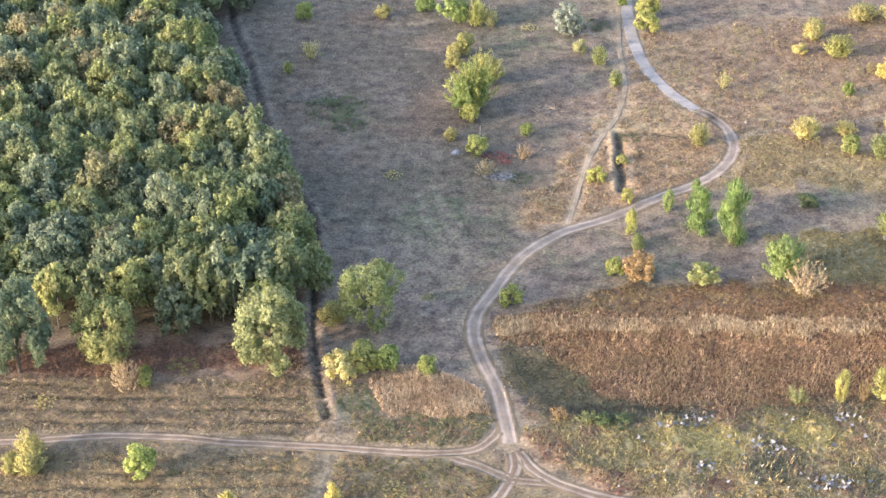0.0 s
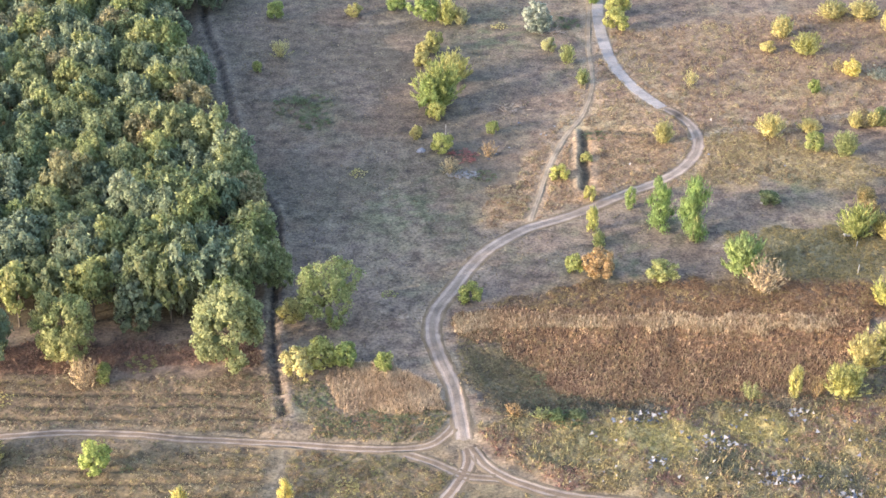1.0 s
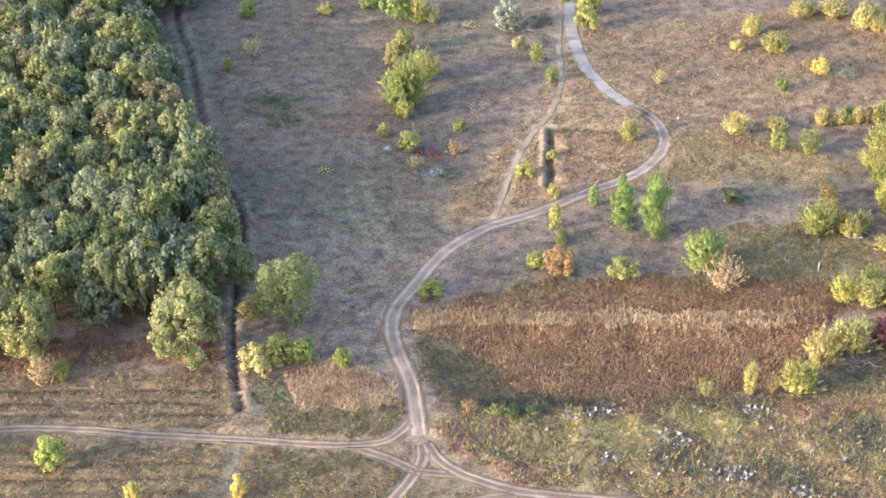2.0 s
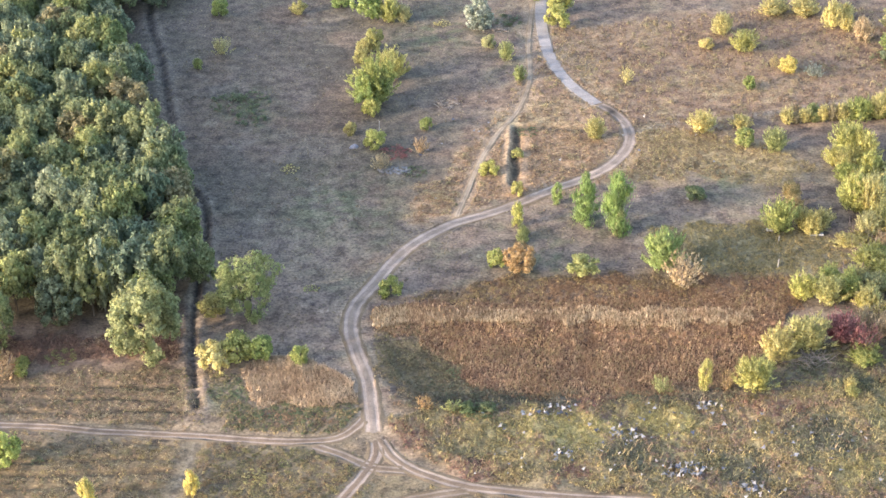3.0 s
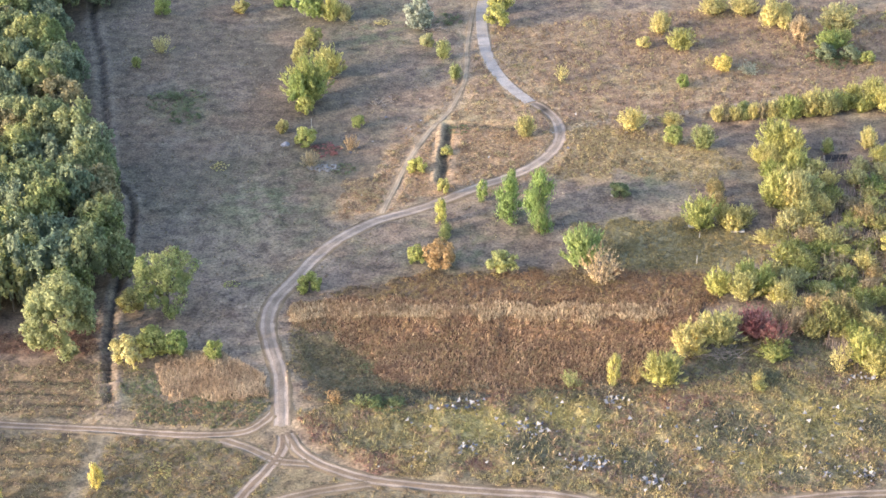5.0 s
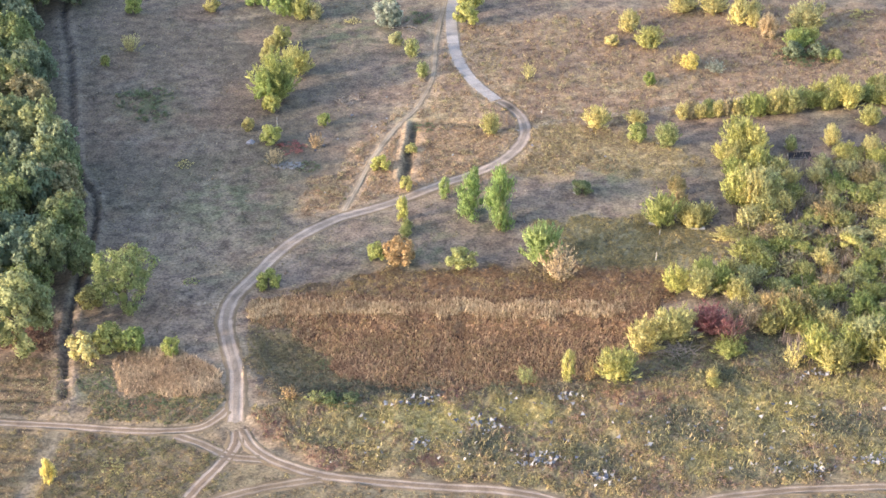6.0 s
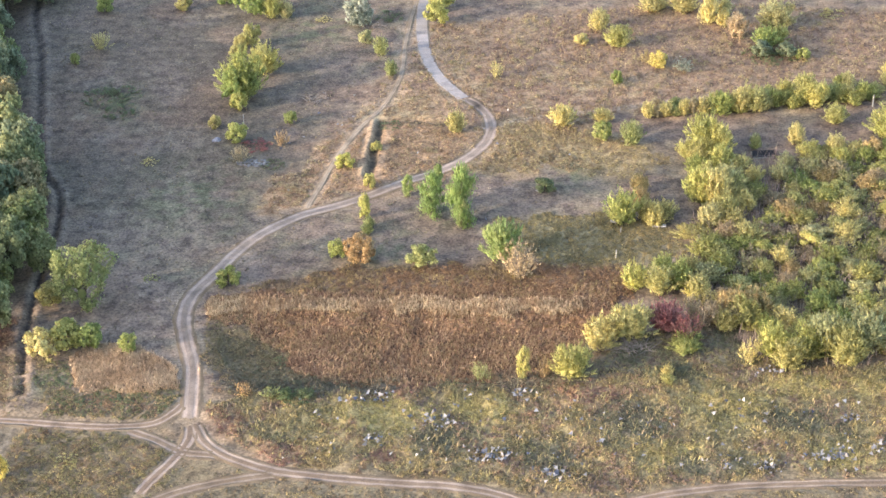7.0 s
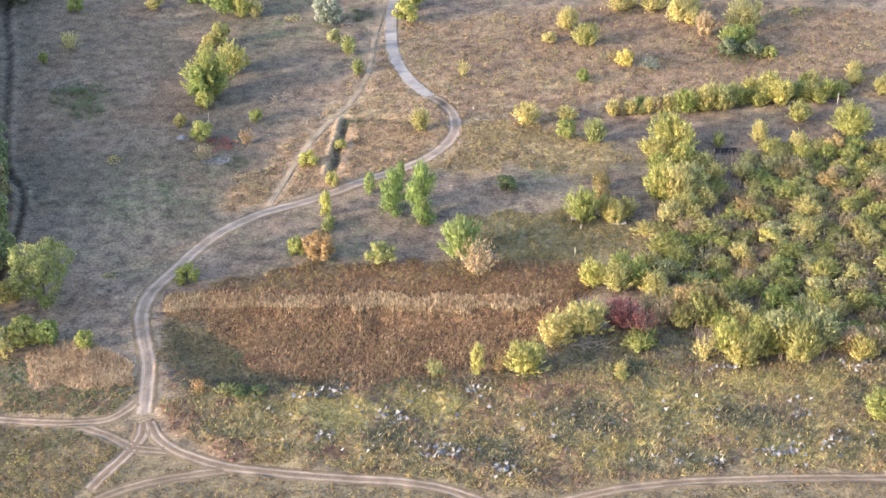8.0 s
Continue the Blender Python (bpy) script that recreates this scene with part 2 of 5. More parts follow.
EDGE_TREES = [
    (-52.3, 266.9, 14.8, 18.2, "oak_olive", "round"),
    (-54.9, 282.2, 10.7, 12.0, "oak_yellow", "round"),
    (-85.1, 265.8, 12.9, 15.9, "oak_yellow", "round"),
    (-102.0, 262.1, 14.2, 20.9, "oak", "round"),
    (-73.0, 277.3, 8.9, 11.6, "oak", "round"),
    (-34.0, 281.3, 13.1, 16.4, "oak_yellow", "airy"),
    (-46.9, 294.6, 7.3, 10.9, "oak_olive", "round"),
    (-64.8, 282.5, 7.0, 17.5, "oak_grey", "round"),
    (-58.5, 319.0, 12.0, 14.5, "oak_brown", "round"),
    (-61.5, 331.0, 10.5, 14.0, "oak_olive", "round"),
    (-53.0, 303.0, 10.0, 13.0, "oak_yellow", "round"),
    (-86.0, 441.0, 9.0, 12.0, "oak", "round"),
    (-83.0, 447.0, 8.5, 12.0, "oak_grey", "round"),
    (-92.0, 446.0, 10.0, 13.0, "oak", "round"),
]
NEAR_SHRUBS = [
    (-42.4, 282.8, 6.1, 4.8, "olive", "round"),
    (-38.3, 262.6, 6.7, 6.7, "amber", "round"),
    (-34.5, 266.7, 7.2, 6.5, "yellowgreen", "round"),
    (-29.3, 267.1, 4.7, 5.7, "green", "round"),
    (-21.5, 266.1, 3.6, 4.1, "lime", "round"),
    (-80.1, 258.9, 6.7, 7.1, "bare", "bare"),
    (-77.2, 262.8, 2.8, 2.7, "lime", "round"),
    (-76.6, 260.0, 2.8, 2.7, "lime", "round"),
    (-93.0, 236.8, 5.2, 5.4, "pale", "spray"),
    (-91.7, 231.9, 5.1, 5.4, "pale", "spray"),
    (-96.2, 234.4, 3.2, 2.5, "pale", "spray"),
    (-95.5, 231.9, 3.2, 2.5, "pale", "spray"),
    (-71.6, 232.3, 6.0, 6.3, "green", "round"),
    (-35.8, 225.3, 2.9, 5.4, "golden", "poplar"),
    (-53.5, 220.2, 3.8, 6.7, "golden", "poplar"),
    (-70.3, 266.1, 5.1, 2.6, "olive", "low"),
    (-94.7, 252.9, 3.7, 1.9, "pale", "low"),
    (-66.3, 233.2, 2.1, 1.7, "herb", "low"),
    (-20.0, 235.0, 2.1, 3.6, "pale", "low"),
    (-25.0, 230.4, 4.1, 2.0, "pale", "low"),
]
MIDDLE_SHRUBS = [
    (-5.5, 291.6, 4.9, 4.7, "lime", "round"),
    (22.0, 302.2, 7.1, 6.9, "rust", "dome"),
    (35.7, 302.2, 6.4, 4.6, "sage", "dome"),
    (16.6, 303.6, 3.8, 4.8, "lime", "round"),
    (43.4, 319.6, 7.6, 14.0, "poplar_green", "poplar"),
    (44.0, 318.9, 4.0, 6.6, "amber", "poplar"),
    (36.3, 323.9, 7.9, 10.4, "poplar_green", "poplar"),
    (36.8, 338.6, 3.2, 4.9, "poplar_green", "poplar"),
    (30.1, 332.5, 3.1, 5.1, "poplar_green", "poplar"),
    (53.1, 305.7, 9.4, 10.1, "poplar_green", "spray"),
    (57.1, 298.6, 8.7, 8.8, "bare", "bare"),
    (62.2, 335.4, 5.0, 3.6, "herb", "round"),
    (21.0, 321.9, 3.7, 5.8, "yellowgreen", "poplar"),
    (22.4, 317.5, 2.8, 2.7, "sage", "spray"),
    (22.2, 314.3, 2.8, 2.7, "sage", "spray"),
]
BEND_SHRUBS = [
    (20.7, 335.3, 3.2, 4.0, "yellow", "round"),
    (13.7, 344.8, 4.4, 3.9, "yellowgreen", "round"),
    (20.4, 355.2, 2.8, 2.4, "yellow", "round"),
    (22.6, 367.5, 4.5, 3.8, "herb", "low"),
    (39.6, 364.7, 4.5, 6.7, "olive", "spray"),
    (20.2, 396.8, 3.5, 4.7, "sage", "spray"),
    (16.3, 409.7, 4.0, 5.8, "sage", "spray"),
    (30.8, 441.4, 6.9, 6.9, "yellowgreen", "round"),
    (30.3, 431.3, 6.8, 6.8, "yellowgreen", "round"),
    (7.8, 430.4, 8.3, 8.3, "silver", "round"),
    (16.0, 436.2, 7.0, 6.0, "herb", "low"),
    (11.3, 416.8, 4.4, 4.2, "amber", "round"),
    (24.6, 458.4, 4.2, 5.2, "green", "spray"),
    (24.3, 450.5, 4.2, 5.2, "green", "spray"),
    (-2.6, 433.3, 4.0, 4.0, "pale", "low"),
]
MEADOW_SHRUBS = [
    (-17.0, 381.4, 11.1, 13.4, "yellowgreen", "spray"),
    (-13.9, 397.0, 8.4, 9.1, "yellow", "spray"),
    (-18.7, 378.2, 6.6, 10.1, "green", "dome"),
    (-17.1, 374.4, 4.3, 5.0, "yellowgreen", "round"),
    (-23.1, 412.1, 4.6, 4.4, "olive", "round"),
    (-22.8, 405.9, 4.6, 4.3, "olive", "round"),
    (-20.1, 413.8, 5.3, 6.8, "olive", "round"),
    (-24.1, 435.7, 8.4, 8.8, "green", "round"),
    (-17.6, 434.5, 5.8, 8.4, "yellowgreen", "spray"),
    (-13.7, 434.6, 4.4, 5.9, "amber", "spray"),
    (-32.7, 444.1, 6.1, 4.7, "green", "round"),
    (-66.7, 435.7, 5.2, 5.2, "green", "round"),
    (-44.6, 439.6, 4.3, 3.5, "olive", "round"),
    (-61.9, 409.6, 5.3, 5.6, "pale", "bare"),
    (-66.9, 400.2, 2.4, 3.5, "lime", "round"),
    (-55.1, 380.8, 8.0, 6.0, "herb", "low"),
    (-49.0, 382.6, 7.6, 4.3, "herb", "low"),
]
RUIN_SHRUBS = [
    (-48.0, 372.4, 6.9, 4.2, "herb", "low"),
    (-15.0, 357.5, 5.4, 4.8, "lime", "round"),
    (-21.6, 364.1, 3.2, 3.4, "olive", "round"),
    (-2.9, 368.0, 3.1, 3.5, "lime", "round"),
    (-9.9, 355.7, 6.1, 4.2, "red", "low"),
    (-3.3, 356.0, 3.9, 4.6, "rust", "bare"),
    (-12.3, 347.5, 5.1, 4.4, "bare", "bare"),
    (-4.3, 346.0, 4.6, 2.9, "herb", "low"),
    (-34.5, 345.8, 3.6, 3.6, "pale", "low"),
    (-22.5, 293.0, 2.6, 1.5, "lime", "low"),
    (0.1, 338.2, 6.0, 3.0, "bare", "low"),
    (3.7, 335.0, 5.3, 3.8, "bare", "low"),
]
SLOPE_SHRUBS = [
    (81.6, 418.0, 7.4, 6.6, "yellow", "spray"),
    (76.5, 429.8, 6.5, 6.5, "pale", "spray"),
    (80.6, 394.5, 3.3, 3.9, "lime", "round"),
    (92.1, 405.5, 5.2, 4.1, "golden", "round"),
    (88.6, 407.5, 3.6, 3.8, "orange", "bare"),
    (71.4, 419.6, 4.5, 3.3, "pale", "round"),
    (48.7, 396.7, 3.7, 4.9, "pale", "bare"),
    (66.5, 369.6, 6.6, 6.2, "pale", "spray"),
    (76.1, 362.4, 5.0, 5.1, "lime", "round"),
    (83.4, 360.3, 5.5, 6.4, "sage", "spray"),
    (76.4, 372.2, 5.3, 4.0, "pale", "spray"),
    (98.8, 403.4, 6.5, 3.2, "silver", "bare"),
    (119.7, 412.4, 8.5, 5.8, "herb", "low"),
    (125.9, 412.8, 9.5, 6.3, "herb", "low"),
    (120.4, 413.3, 5.4, 5.0, "oak", "round"),
    (127.3, 413.6, 5.1, 4.3, "oak", "round"),
    (122.0, 418.5, 6.7, 7.1, "green", "spray"),
    (126.2, 422.3, 5.2, 5.5, "yellowgreen", "spray"),
    (131.5, 412.1, 3.8, 3.4, "lime", "round"),
    (129.2, 416.0, 6.4, 5.2, "sage", "low"),
    (126.4, 432.2, 11.0, 8.6, "amber", "spray"),
    (114.9, 425.7, 6.5, 7.6, "bare", "spray"),
]
SLOPE_SHRUBS_FAR = [
    (107.6, 434.6, 6.2, 8.5, "pale", "spray"),
    (112.3, 440.5, 5.0, 5.2, "pale", "spray"),
    (111.8, 432.9, 4.9, 5.1, "pale", "spray"),
    (130.8, 412.3, 4.6, 3.6, "pale", "low"),
    (153.0, 402.5, 4.5, 4.1, "pale", "spray"),
    (152.2, 396.8, 4.5, 4.0, "pale", "spray"),
    (135.2, 374.1, 5.7, 5.5, "yellow", "spray"),
    (147.3, 366.4, 10.7, 8.5, "yellowgreen", "spray"),
    (123.9, 362.4, 4.7, 5.9, "pale", "spray"),
    (113.7, 359.5, 3.4, 4.1, "sage", "spray"),
    (133.0, 358.2, 5.2, 5.4, "pale", "spray"),
    (158.6, 391.3, 5.4, 5.4, "olive", "spray"),
    (101.0, 443.3, 8.3, 5.3, "pale", "spray"),
    (92.5, 444.2, 9.2, 4.6, "pale", "spray"),
    (143.8, 442.3, 6.7, 5.7, "pale", "low"),
]
HEDGE = [
    (105.3, 381.6, 4.7, 3.7, "pale", "spray"),
    (106.9, 377.7, 6.0, 6.7, "yellowgreen", "spray"),
    (109.0, 381.2, 3.9, 3.7, "yellowgreen", "spray"),
    (111.0, 379.5, 6.1, 3.4, "yellow", "spray"),
    (112.2, 379.7, 6.3, 7.3, "pale", "spray"),
    (113.6, 381.7, 4.1, 4.4, "yellow", "spray"),
    (115.9, 380.1, 6.6, 7.1, "pale", "spray"),
    (117.1, 380.2, 6.3, 5.3, "pale", "spray"),
    (119.0, 382.5, 3.8, 4.8, "sage", "spray"),
    (119.9, 383.2, 6.8, 5.3, "yellowgreen", "spray"),
    (122.7, 385.5, 5.7, 2.9, "yellowgreen", "spray"),
    (124.6, 390.2, 4.6, 4.1, "yellow", "spray"),
    (124.1, 384.6, 4.6, 4.0, "yellow", "spray"),
    (125.4, 381.5, 3.6, 3.5, "yellowgreen", "spray"),
    (127.4, 383.3, 4.1, 4.9, "yellowgreen", "spray"),
    (128.8, 386.7, 5.8, 7.6, "yellow", "spray"),
    (130.8, 385.6, 4.5, 4.8, "yellowgreen", "spray"),
    (131.6, 382.7, 5.5, 7.2, "yellow", "spray"),
    (133.4, 385.6, 3.8, 5.3, "yellowgreen", "spray"),
    (135.7, 386.6, 5.0, 5.0, "sage", "spray"),
    (137.9, 386.0, 4.9, 4.1, "yellowgreen", "spray"),
    (139.2, 394.3, 4.0, 4.0, "yellowgreen", "spray"),
    (138.5, 388.8, 3.9, 4.0, "yellowgreen", "spray"),
    (140.7, 393.4, 4.3, 5.1, "pale", "spray"),
    (139.8, 386.8, 4.2, 5.0, "pale", "spray"),
    (141.7, 385.1, 5.7, 3.8, "yellowgreen", "spray"),
    (143.8, 387.5, 4.1, 5.6, "yellowgreen", "spray"),
    (146.0, 387.8, 3.4, 4.7, "yellowgreen", "spray"),
    (147.2, 390.5, 6.5, 3.3, "pale", "spray"),
]
LOW_HEDGE = [
    (88.1, 375.0, 3.5, 4.7, "pale", "spray"),
    (90.6, 379.9, 3.5, 3.2, "bare", "spray"),
    (90.5, 375.6, 3.5, 3.2, "bare", "spray"),
    (92.7, 375.8, 3.5, 4.4, "pale", "spray"),
    (95.2, 380.7, 3.5, 3.1, "sage", "spray"),
    (95.1, 376.4, 3.5, 3.1, "sage", "spray"),
    (97.4, 376.6, 3.5, 4.9, "pale", "spray"),
    (99.7, 377.0, 3.5, 5.2, "bare", "spray"),
    (102.0, 377.4, 3.5, 5.1, "pale", "spray"),
    (104.3, 377.9, 3.5, 4.6, "sage", "spray"),
    (106.7, 378.4, 3.5, 3.7, "pale", "spray"),
]
THICKET_FRONT = [
    (101.3, 360.1, 8.0, 9.4, "yellow", "spray"),
    (97.0, 354.0, 5.4, 5.4, "yellow", "spray"),
    (98.9, 350.2, 5.4, 5.4, "olive", "spray"),
    (101.2, 354.1, 5.4, 5.4, "yellow", "spray"),
    (98.6, 345.6, 5.6, 5.6, "yellowgreen", "spray"),
    (100.7, 341.8, 5.6, 5.6, "olive", "spray"),
    (103.1, 345.8, 5.6, 5.6, "yellowgreen", "spray"),
    (98.2, 332.8, 7.9, 9.6, "yellowgreen", "spray"),
    (101.7, 331.5, 7.3, 9.8, "pale", "spray"),
    (104.6, 357.0, 7.0, 8.0, "yellow", "spray"),
    (104.2, 347.5, 6.6, 7.4, "yellowgreen", "spray"),
    (105.0, 337.0, 7.2, 8.0, "amber", "spray"),
    (103.5, 326.5, 6.6, 6.6, "pale", "spray"),
    (100.0, 322.0, 6.2, 6.0, "amber", "spray"),
    (80.1, 322.0, 7.6, 8.8, "yellowgreen", "spray"),
    (84.5, 336.1, 4.8, 4.9, "orange", "spray"),
    (84.4, 330.1, 4.7, 4.8, "orange", "spray"),
    (85.6, 323.9, 5.4, 5.4, "olive", "spray"),
    (87.6, 321.1, 5.4, 5.4, "olive", "spray"),
    (89.8, 324.1, 5.4, 5.4, "olive", "spray"),
    (82.1, 294.9, 6.1, 6.6, "yellowgreen", "spray"),
    (87.0, 292.9, 6.4, 7.2, "pale", "spray"),
    (87.6, 278.8, 7.0, 7.5, "red", "spray"),
    (91.8, 275.9, 6.7, 7.1, "red", "bare"),
    (91.5, 271.9, 7.3, 3.6, "lime", "spray"),
    (91.5, 296.0, 6.5, 6.5, "yellowgreen", "spray"),
    (95.0, 292.5, 6.0, 6.0, "pale", "spray"),
    (88.0, 299.5, 6.0, 5.5, "lime", "spray"),
    (96.0, 281.0, 6.0, 6.0, "bare", "bare"),
    (93.5, 284.5, 5.0, 5.5, "bare", "bare"),
    (74.4, 273.2, 8.2, 7.6, "pale", "spray"),
    (80.4, 276.0, 8.4, 8.0, "pale", "spray"),
]
THICKET_NEAR = [
    (68.5, 262.1, 7.6, 7.6, "yellow", "spray"),
    (58.9, 261.4, 3.2, 7.0, "yellow", "poplar"),
    (63.2, 261.8, 3.6, 5.2, "rust", "bare"),
    (50.5, 261.6, 4.7, 4.0, "sage", "bare"),
    (87.3, 262.8, 2.7, 2.1, "pale", "spray"),
    (87.3, 260.4, 2.7, 2.1, "pale", "spray"),
    (135.9, 250.0, 6.3, 6.8, "lime", "spray"),
    (109.1, 271.1, 7.2, 7.2, "yellowgreen", "spray"),
    (111.6, 266.8, 7.2, 7.2, "olive", "spray"),
    (114.8, 271.4, 7.4, 7.4, "yellowgreen", "spray"),
    (119.8, 273.3, 9.2, 9.2, "amber", "spray"),
    (122.9, 269.2, 9.1, 9.1, "olive", "spray"),
    (127.0, 273.7, 9.2, 9.2, "amber", "spray"),
    (97.9, 282.2, 5.1, 5.1, "bare", "spray"),
    (99.9, 279.9, 5.1, 5.1, "olive", "spray"),
    (102.0, 282.4, 5.1, 5.1, "bare", "spray"),
    (101.6, 285.1, 6.8, 6.8, "orange", "spray"),
    (104.0, 282.3, 6.6, 6.6, "olive", "spray"),
    (106.8, 285.3, 6.8, 6.8, "orange", "spray"),
    (103.9, 268.2, 5.1, 6.0, "pale", "bare"),
    (4.5, 253.0, 3.7, 2.7, "rust", "bare"),
    (9.6, 252.6, 3.8, 2.8, "sage", "bare"),
    (12.8, 252.0, 3.4, 2.4, "herb", "round"),
    (16.6, 252.4, 3.2, 2.0, "herb", "round"),
    (15.0, 251.2, 4.6, 3.0, "herb", "low"),
    (9.3, 267.2, 2.7, 1.5, "herb", "low"),
    (133.6, 272.4, 5.8, 5.8, "bare", "spray"),
    (135.3, 269.4, 5.6, 5.6, "olive", "spray"),
    (138.0, 272.6, 5.8, 5.8, "bare", "spray"),
]
YELLOW_WEEDS = [(113.4, 262.3, 8.1, 5.2), (101.8, 252.5, 11.3, 8.0), (127.2, 261.8, 6.1, 5.2), (135.5, 253.3, 2.7, 5.7), (86.0, 238.3, 7.3, 5.2), (32.4, 248.2, 13.4, 6.9), (50.8, 251.1, 7.3, 5.7), (118.0, 239.4, 6.1, 3.8)]
# the first two ovals are painted shade along the front of the reeds
DARK_WEEDS_AND_SHADE = [(24.0, 259.8, 8.0, 1.3), (40.0, 260.3, 6.0, 1.2), (111.0, 249.6, 11.3, 4.6), (80.3, 247.5, 8.1, 8.0), (132.9, 259.1, 2.7, 6.9), (91.0, 234.9, 5.4, 3.4), (11.7, 260.0, 7.3, 6.3), (43.2, 241.0, 6.1, 5.7), (63.7, 236.7, 4.9, 6.3)]
RUST_WEEDS = [(36.8, 258.2, 4.6, 5.2), (2.4, 243.7, 4.0, 5.7), (13.6, 234.7, 6.1, 4.6), (32.7, 235.7, 3.7, 3.1), (71.8, 256.5, 6.1, 4.2)]
POLE = (-14.4, 365.0)
RUBBLE = (-9.0, 346.9)
SLAB_A = (78.4, 322.3)
SLAB_B = (88.4, 320.9)
POST = (78.3, 307.2)
HEAP = (115.2, 355.8)
BRUSH = (79.6, 272.3)
FAR_POST = (146.1, 383.9)
STUMP_POST = (79.6, 317.6)
DEBRIS = (-20.0, 357.5)


def dense(points, step=1.5):
    """A smooth line through the points of a plan, with a corner every step metres."""
    p = np.array([points[0], *points, points[-1]], float)
    p[0], p[-1] = 2 * p[1] - p[2], 2 * p[-2] - p[-3]
    line = []
    for a, b, c, d in zip(p, p[1:], p[2:], p[3:]):
        n = max(2, int(np.linalg.norm(c - b) / step))
        u = np.arange(n)[:, None] / n
        line.append(0.5 * (2 * b + (c - a) * u + (2 * a - 5 * b + 4 * c - d) * u**2 + (3 * b - a - 3 * c + d) * u**3))
    return np.vstack([*line, p[-2:-1]])


def far_from(line, x, y):
    """How far each place is from a line of corners."""
    out = np.empty(x.size)
    flat = np.stack([x.ravel(), y.ravel()], 1)
    for start in range(0, len(flat), 20000):
        part = flat[start : start + 20000]
        out[start : start + 20000] = np.sqrt(((part[:, None] - line[None]) ** 2).sum(2).min(1))
    return out.reshape(x.shape)


def inside(area, x, y):
    """Whether each place lies in a region of the plan."""
    hit = np.zeros(x.shape, bool)
    for (ax, ay), (bx, by) in zip(area, area[1:] + area[:1]):
        crosses = (ay > y) != (by > y)
        hit ^= crosses & (x < (bx - ax) * (y - ay) / ((by - ay) or 1e-9) + ax)
    return hit


def lattice(x, y, cell, seed):
    """Smooth random values, -1 to 1, from one random number at each knot of a turned grid."""
    c, q = math.cos(0.7 + seed), math.sin(0.7 + seed)
    u, v = (x * c - y * q) / cell + 17.3 * seed, (x * q + y * c) / cell - 9.1 * seed
    i, j = np.floor(u).astype(np.int64), np.floor(v).astype(np.int64)
    fu, fv = u - i, v - j
    fu, fv = fu * fu * (3 - 2 * fu), fv * fv * (3 - 2 * fv)

    def knot(a, b):
        h = (a * 374761393 + b * 668265263 + seed * 1442695041) & 0xFFFFFFFF
        h = ((h ^ (h >> 13)) * 1274126177) & 0xFFFFFFFF
        return ((h ^ (h >> 16)) & 0xFFFF) / 32767.5 - 1.0

    low = knot(i, j) * (1 - fu) + knot(i + 1, j) * fu
    high = knot(i, j + 1) * (1 - fu) + knot(i + 1, j + 1) * fu
    return low * (1 - fv) + high * fv


def rolling(x, y, size, k=0):
    """Uneven random ups and downs, about -1 to 1, with features of that size in metres and finer ones on them."""
    x, y = np.asarray(x, float), np.asarray(y, float)
    return 1.15 * (lattice(x, y, size * 0.5, 3 * k + 1) + 0.5 * lattice(x, y, size * 0.23, 3 * k + 2) + 0.25 * lattice(x, y, size * 0.11, 3 * k + 3))


def soft_inside(area, x, y, blur=3.0, ragged=2.0):
    """Like inside, but with a ragged edge that fades over some metres."""
    total = np.zeros(x.shape)
    wx, wy = x + ragged * rolling(x, y, 9, 1), y + ragged * rolling(x, y, 9, 2)
    spots = [(0, 0), (1, 0), (-1, 0), (0, 1), (0, -1), (0.7, 0.7), (-0.7, 0.7), (0.7, -0.7), (-0.7, -0.7)]
    for dx, dy in spots:
        total += inside(area, wx + dx * blur * 0.5, wy + dy * blur * 0.5)
    return total / len(spots)


def step(a, b, v):
    u = np.clip((v - a) / (b - a), 0, 1)
    return u * u * (3 - 2 * u)


ROADS = [
    # line, half width, how worn, words
    (MAIN_TRACK, 1.62, 1.0, "rutted dirt track of pale packed earth"),
    (LEFT_TRACK, 1.05, 0.75, "two-rut dirt track through dry grass"),
    (LINK_TRACK, 1.15, 0.6, "faint two-rut dirt track in dry grass"),
    (NEAR_TRACK, 1.3, 0.9, "two-rut dirt track with pale wheel ruts"),
    (RIGHT_TRACK, 1.25, 0.75, "two-rut brown dirt track along a weedy strip"),
    (FORK_TRACK, 1.1, 0.5, "faint forking dirt track in dry grass"),
    (FAR_RIGHT_TRACK, 1.05, 0.6, "two-rut dirt track beside a weedy strip"),
    (THIN_TRACK, 0.65, 0.75, "narrow worn dirt track over dry turf"),
]
LINES = [dense(points) for points, *_ in ROADS]
PAVED = dense(PAVED_LANE)
EVERY_ROAD = np.vstack([*LINES, PAVED, dense(FOOT_TRAIL)])
DITCH, TRENCH_LINE, STREAK_LINE = dense(WOOD_DITCH), dense(TRENCH), dense(DARK_STREAK)


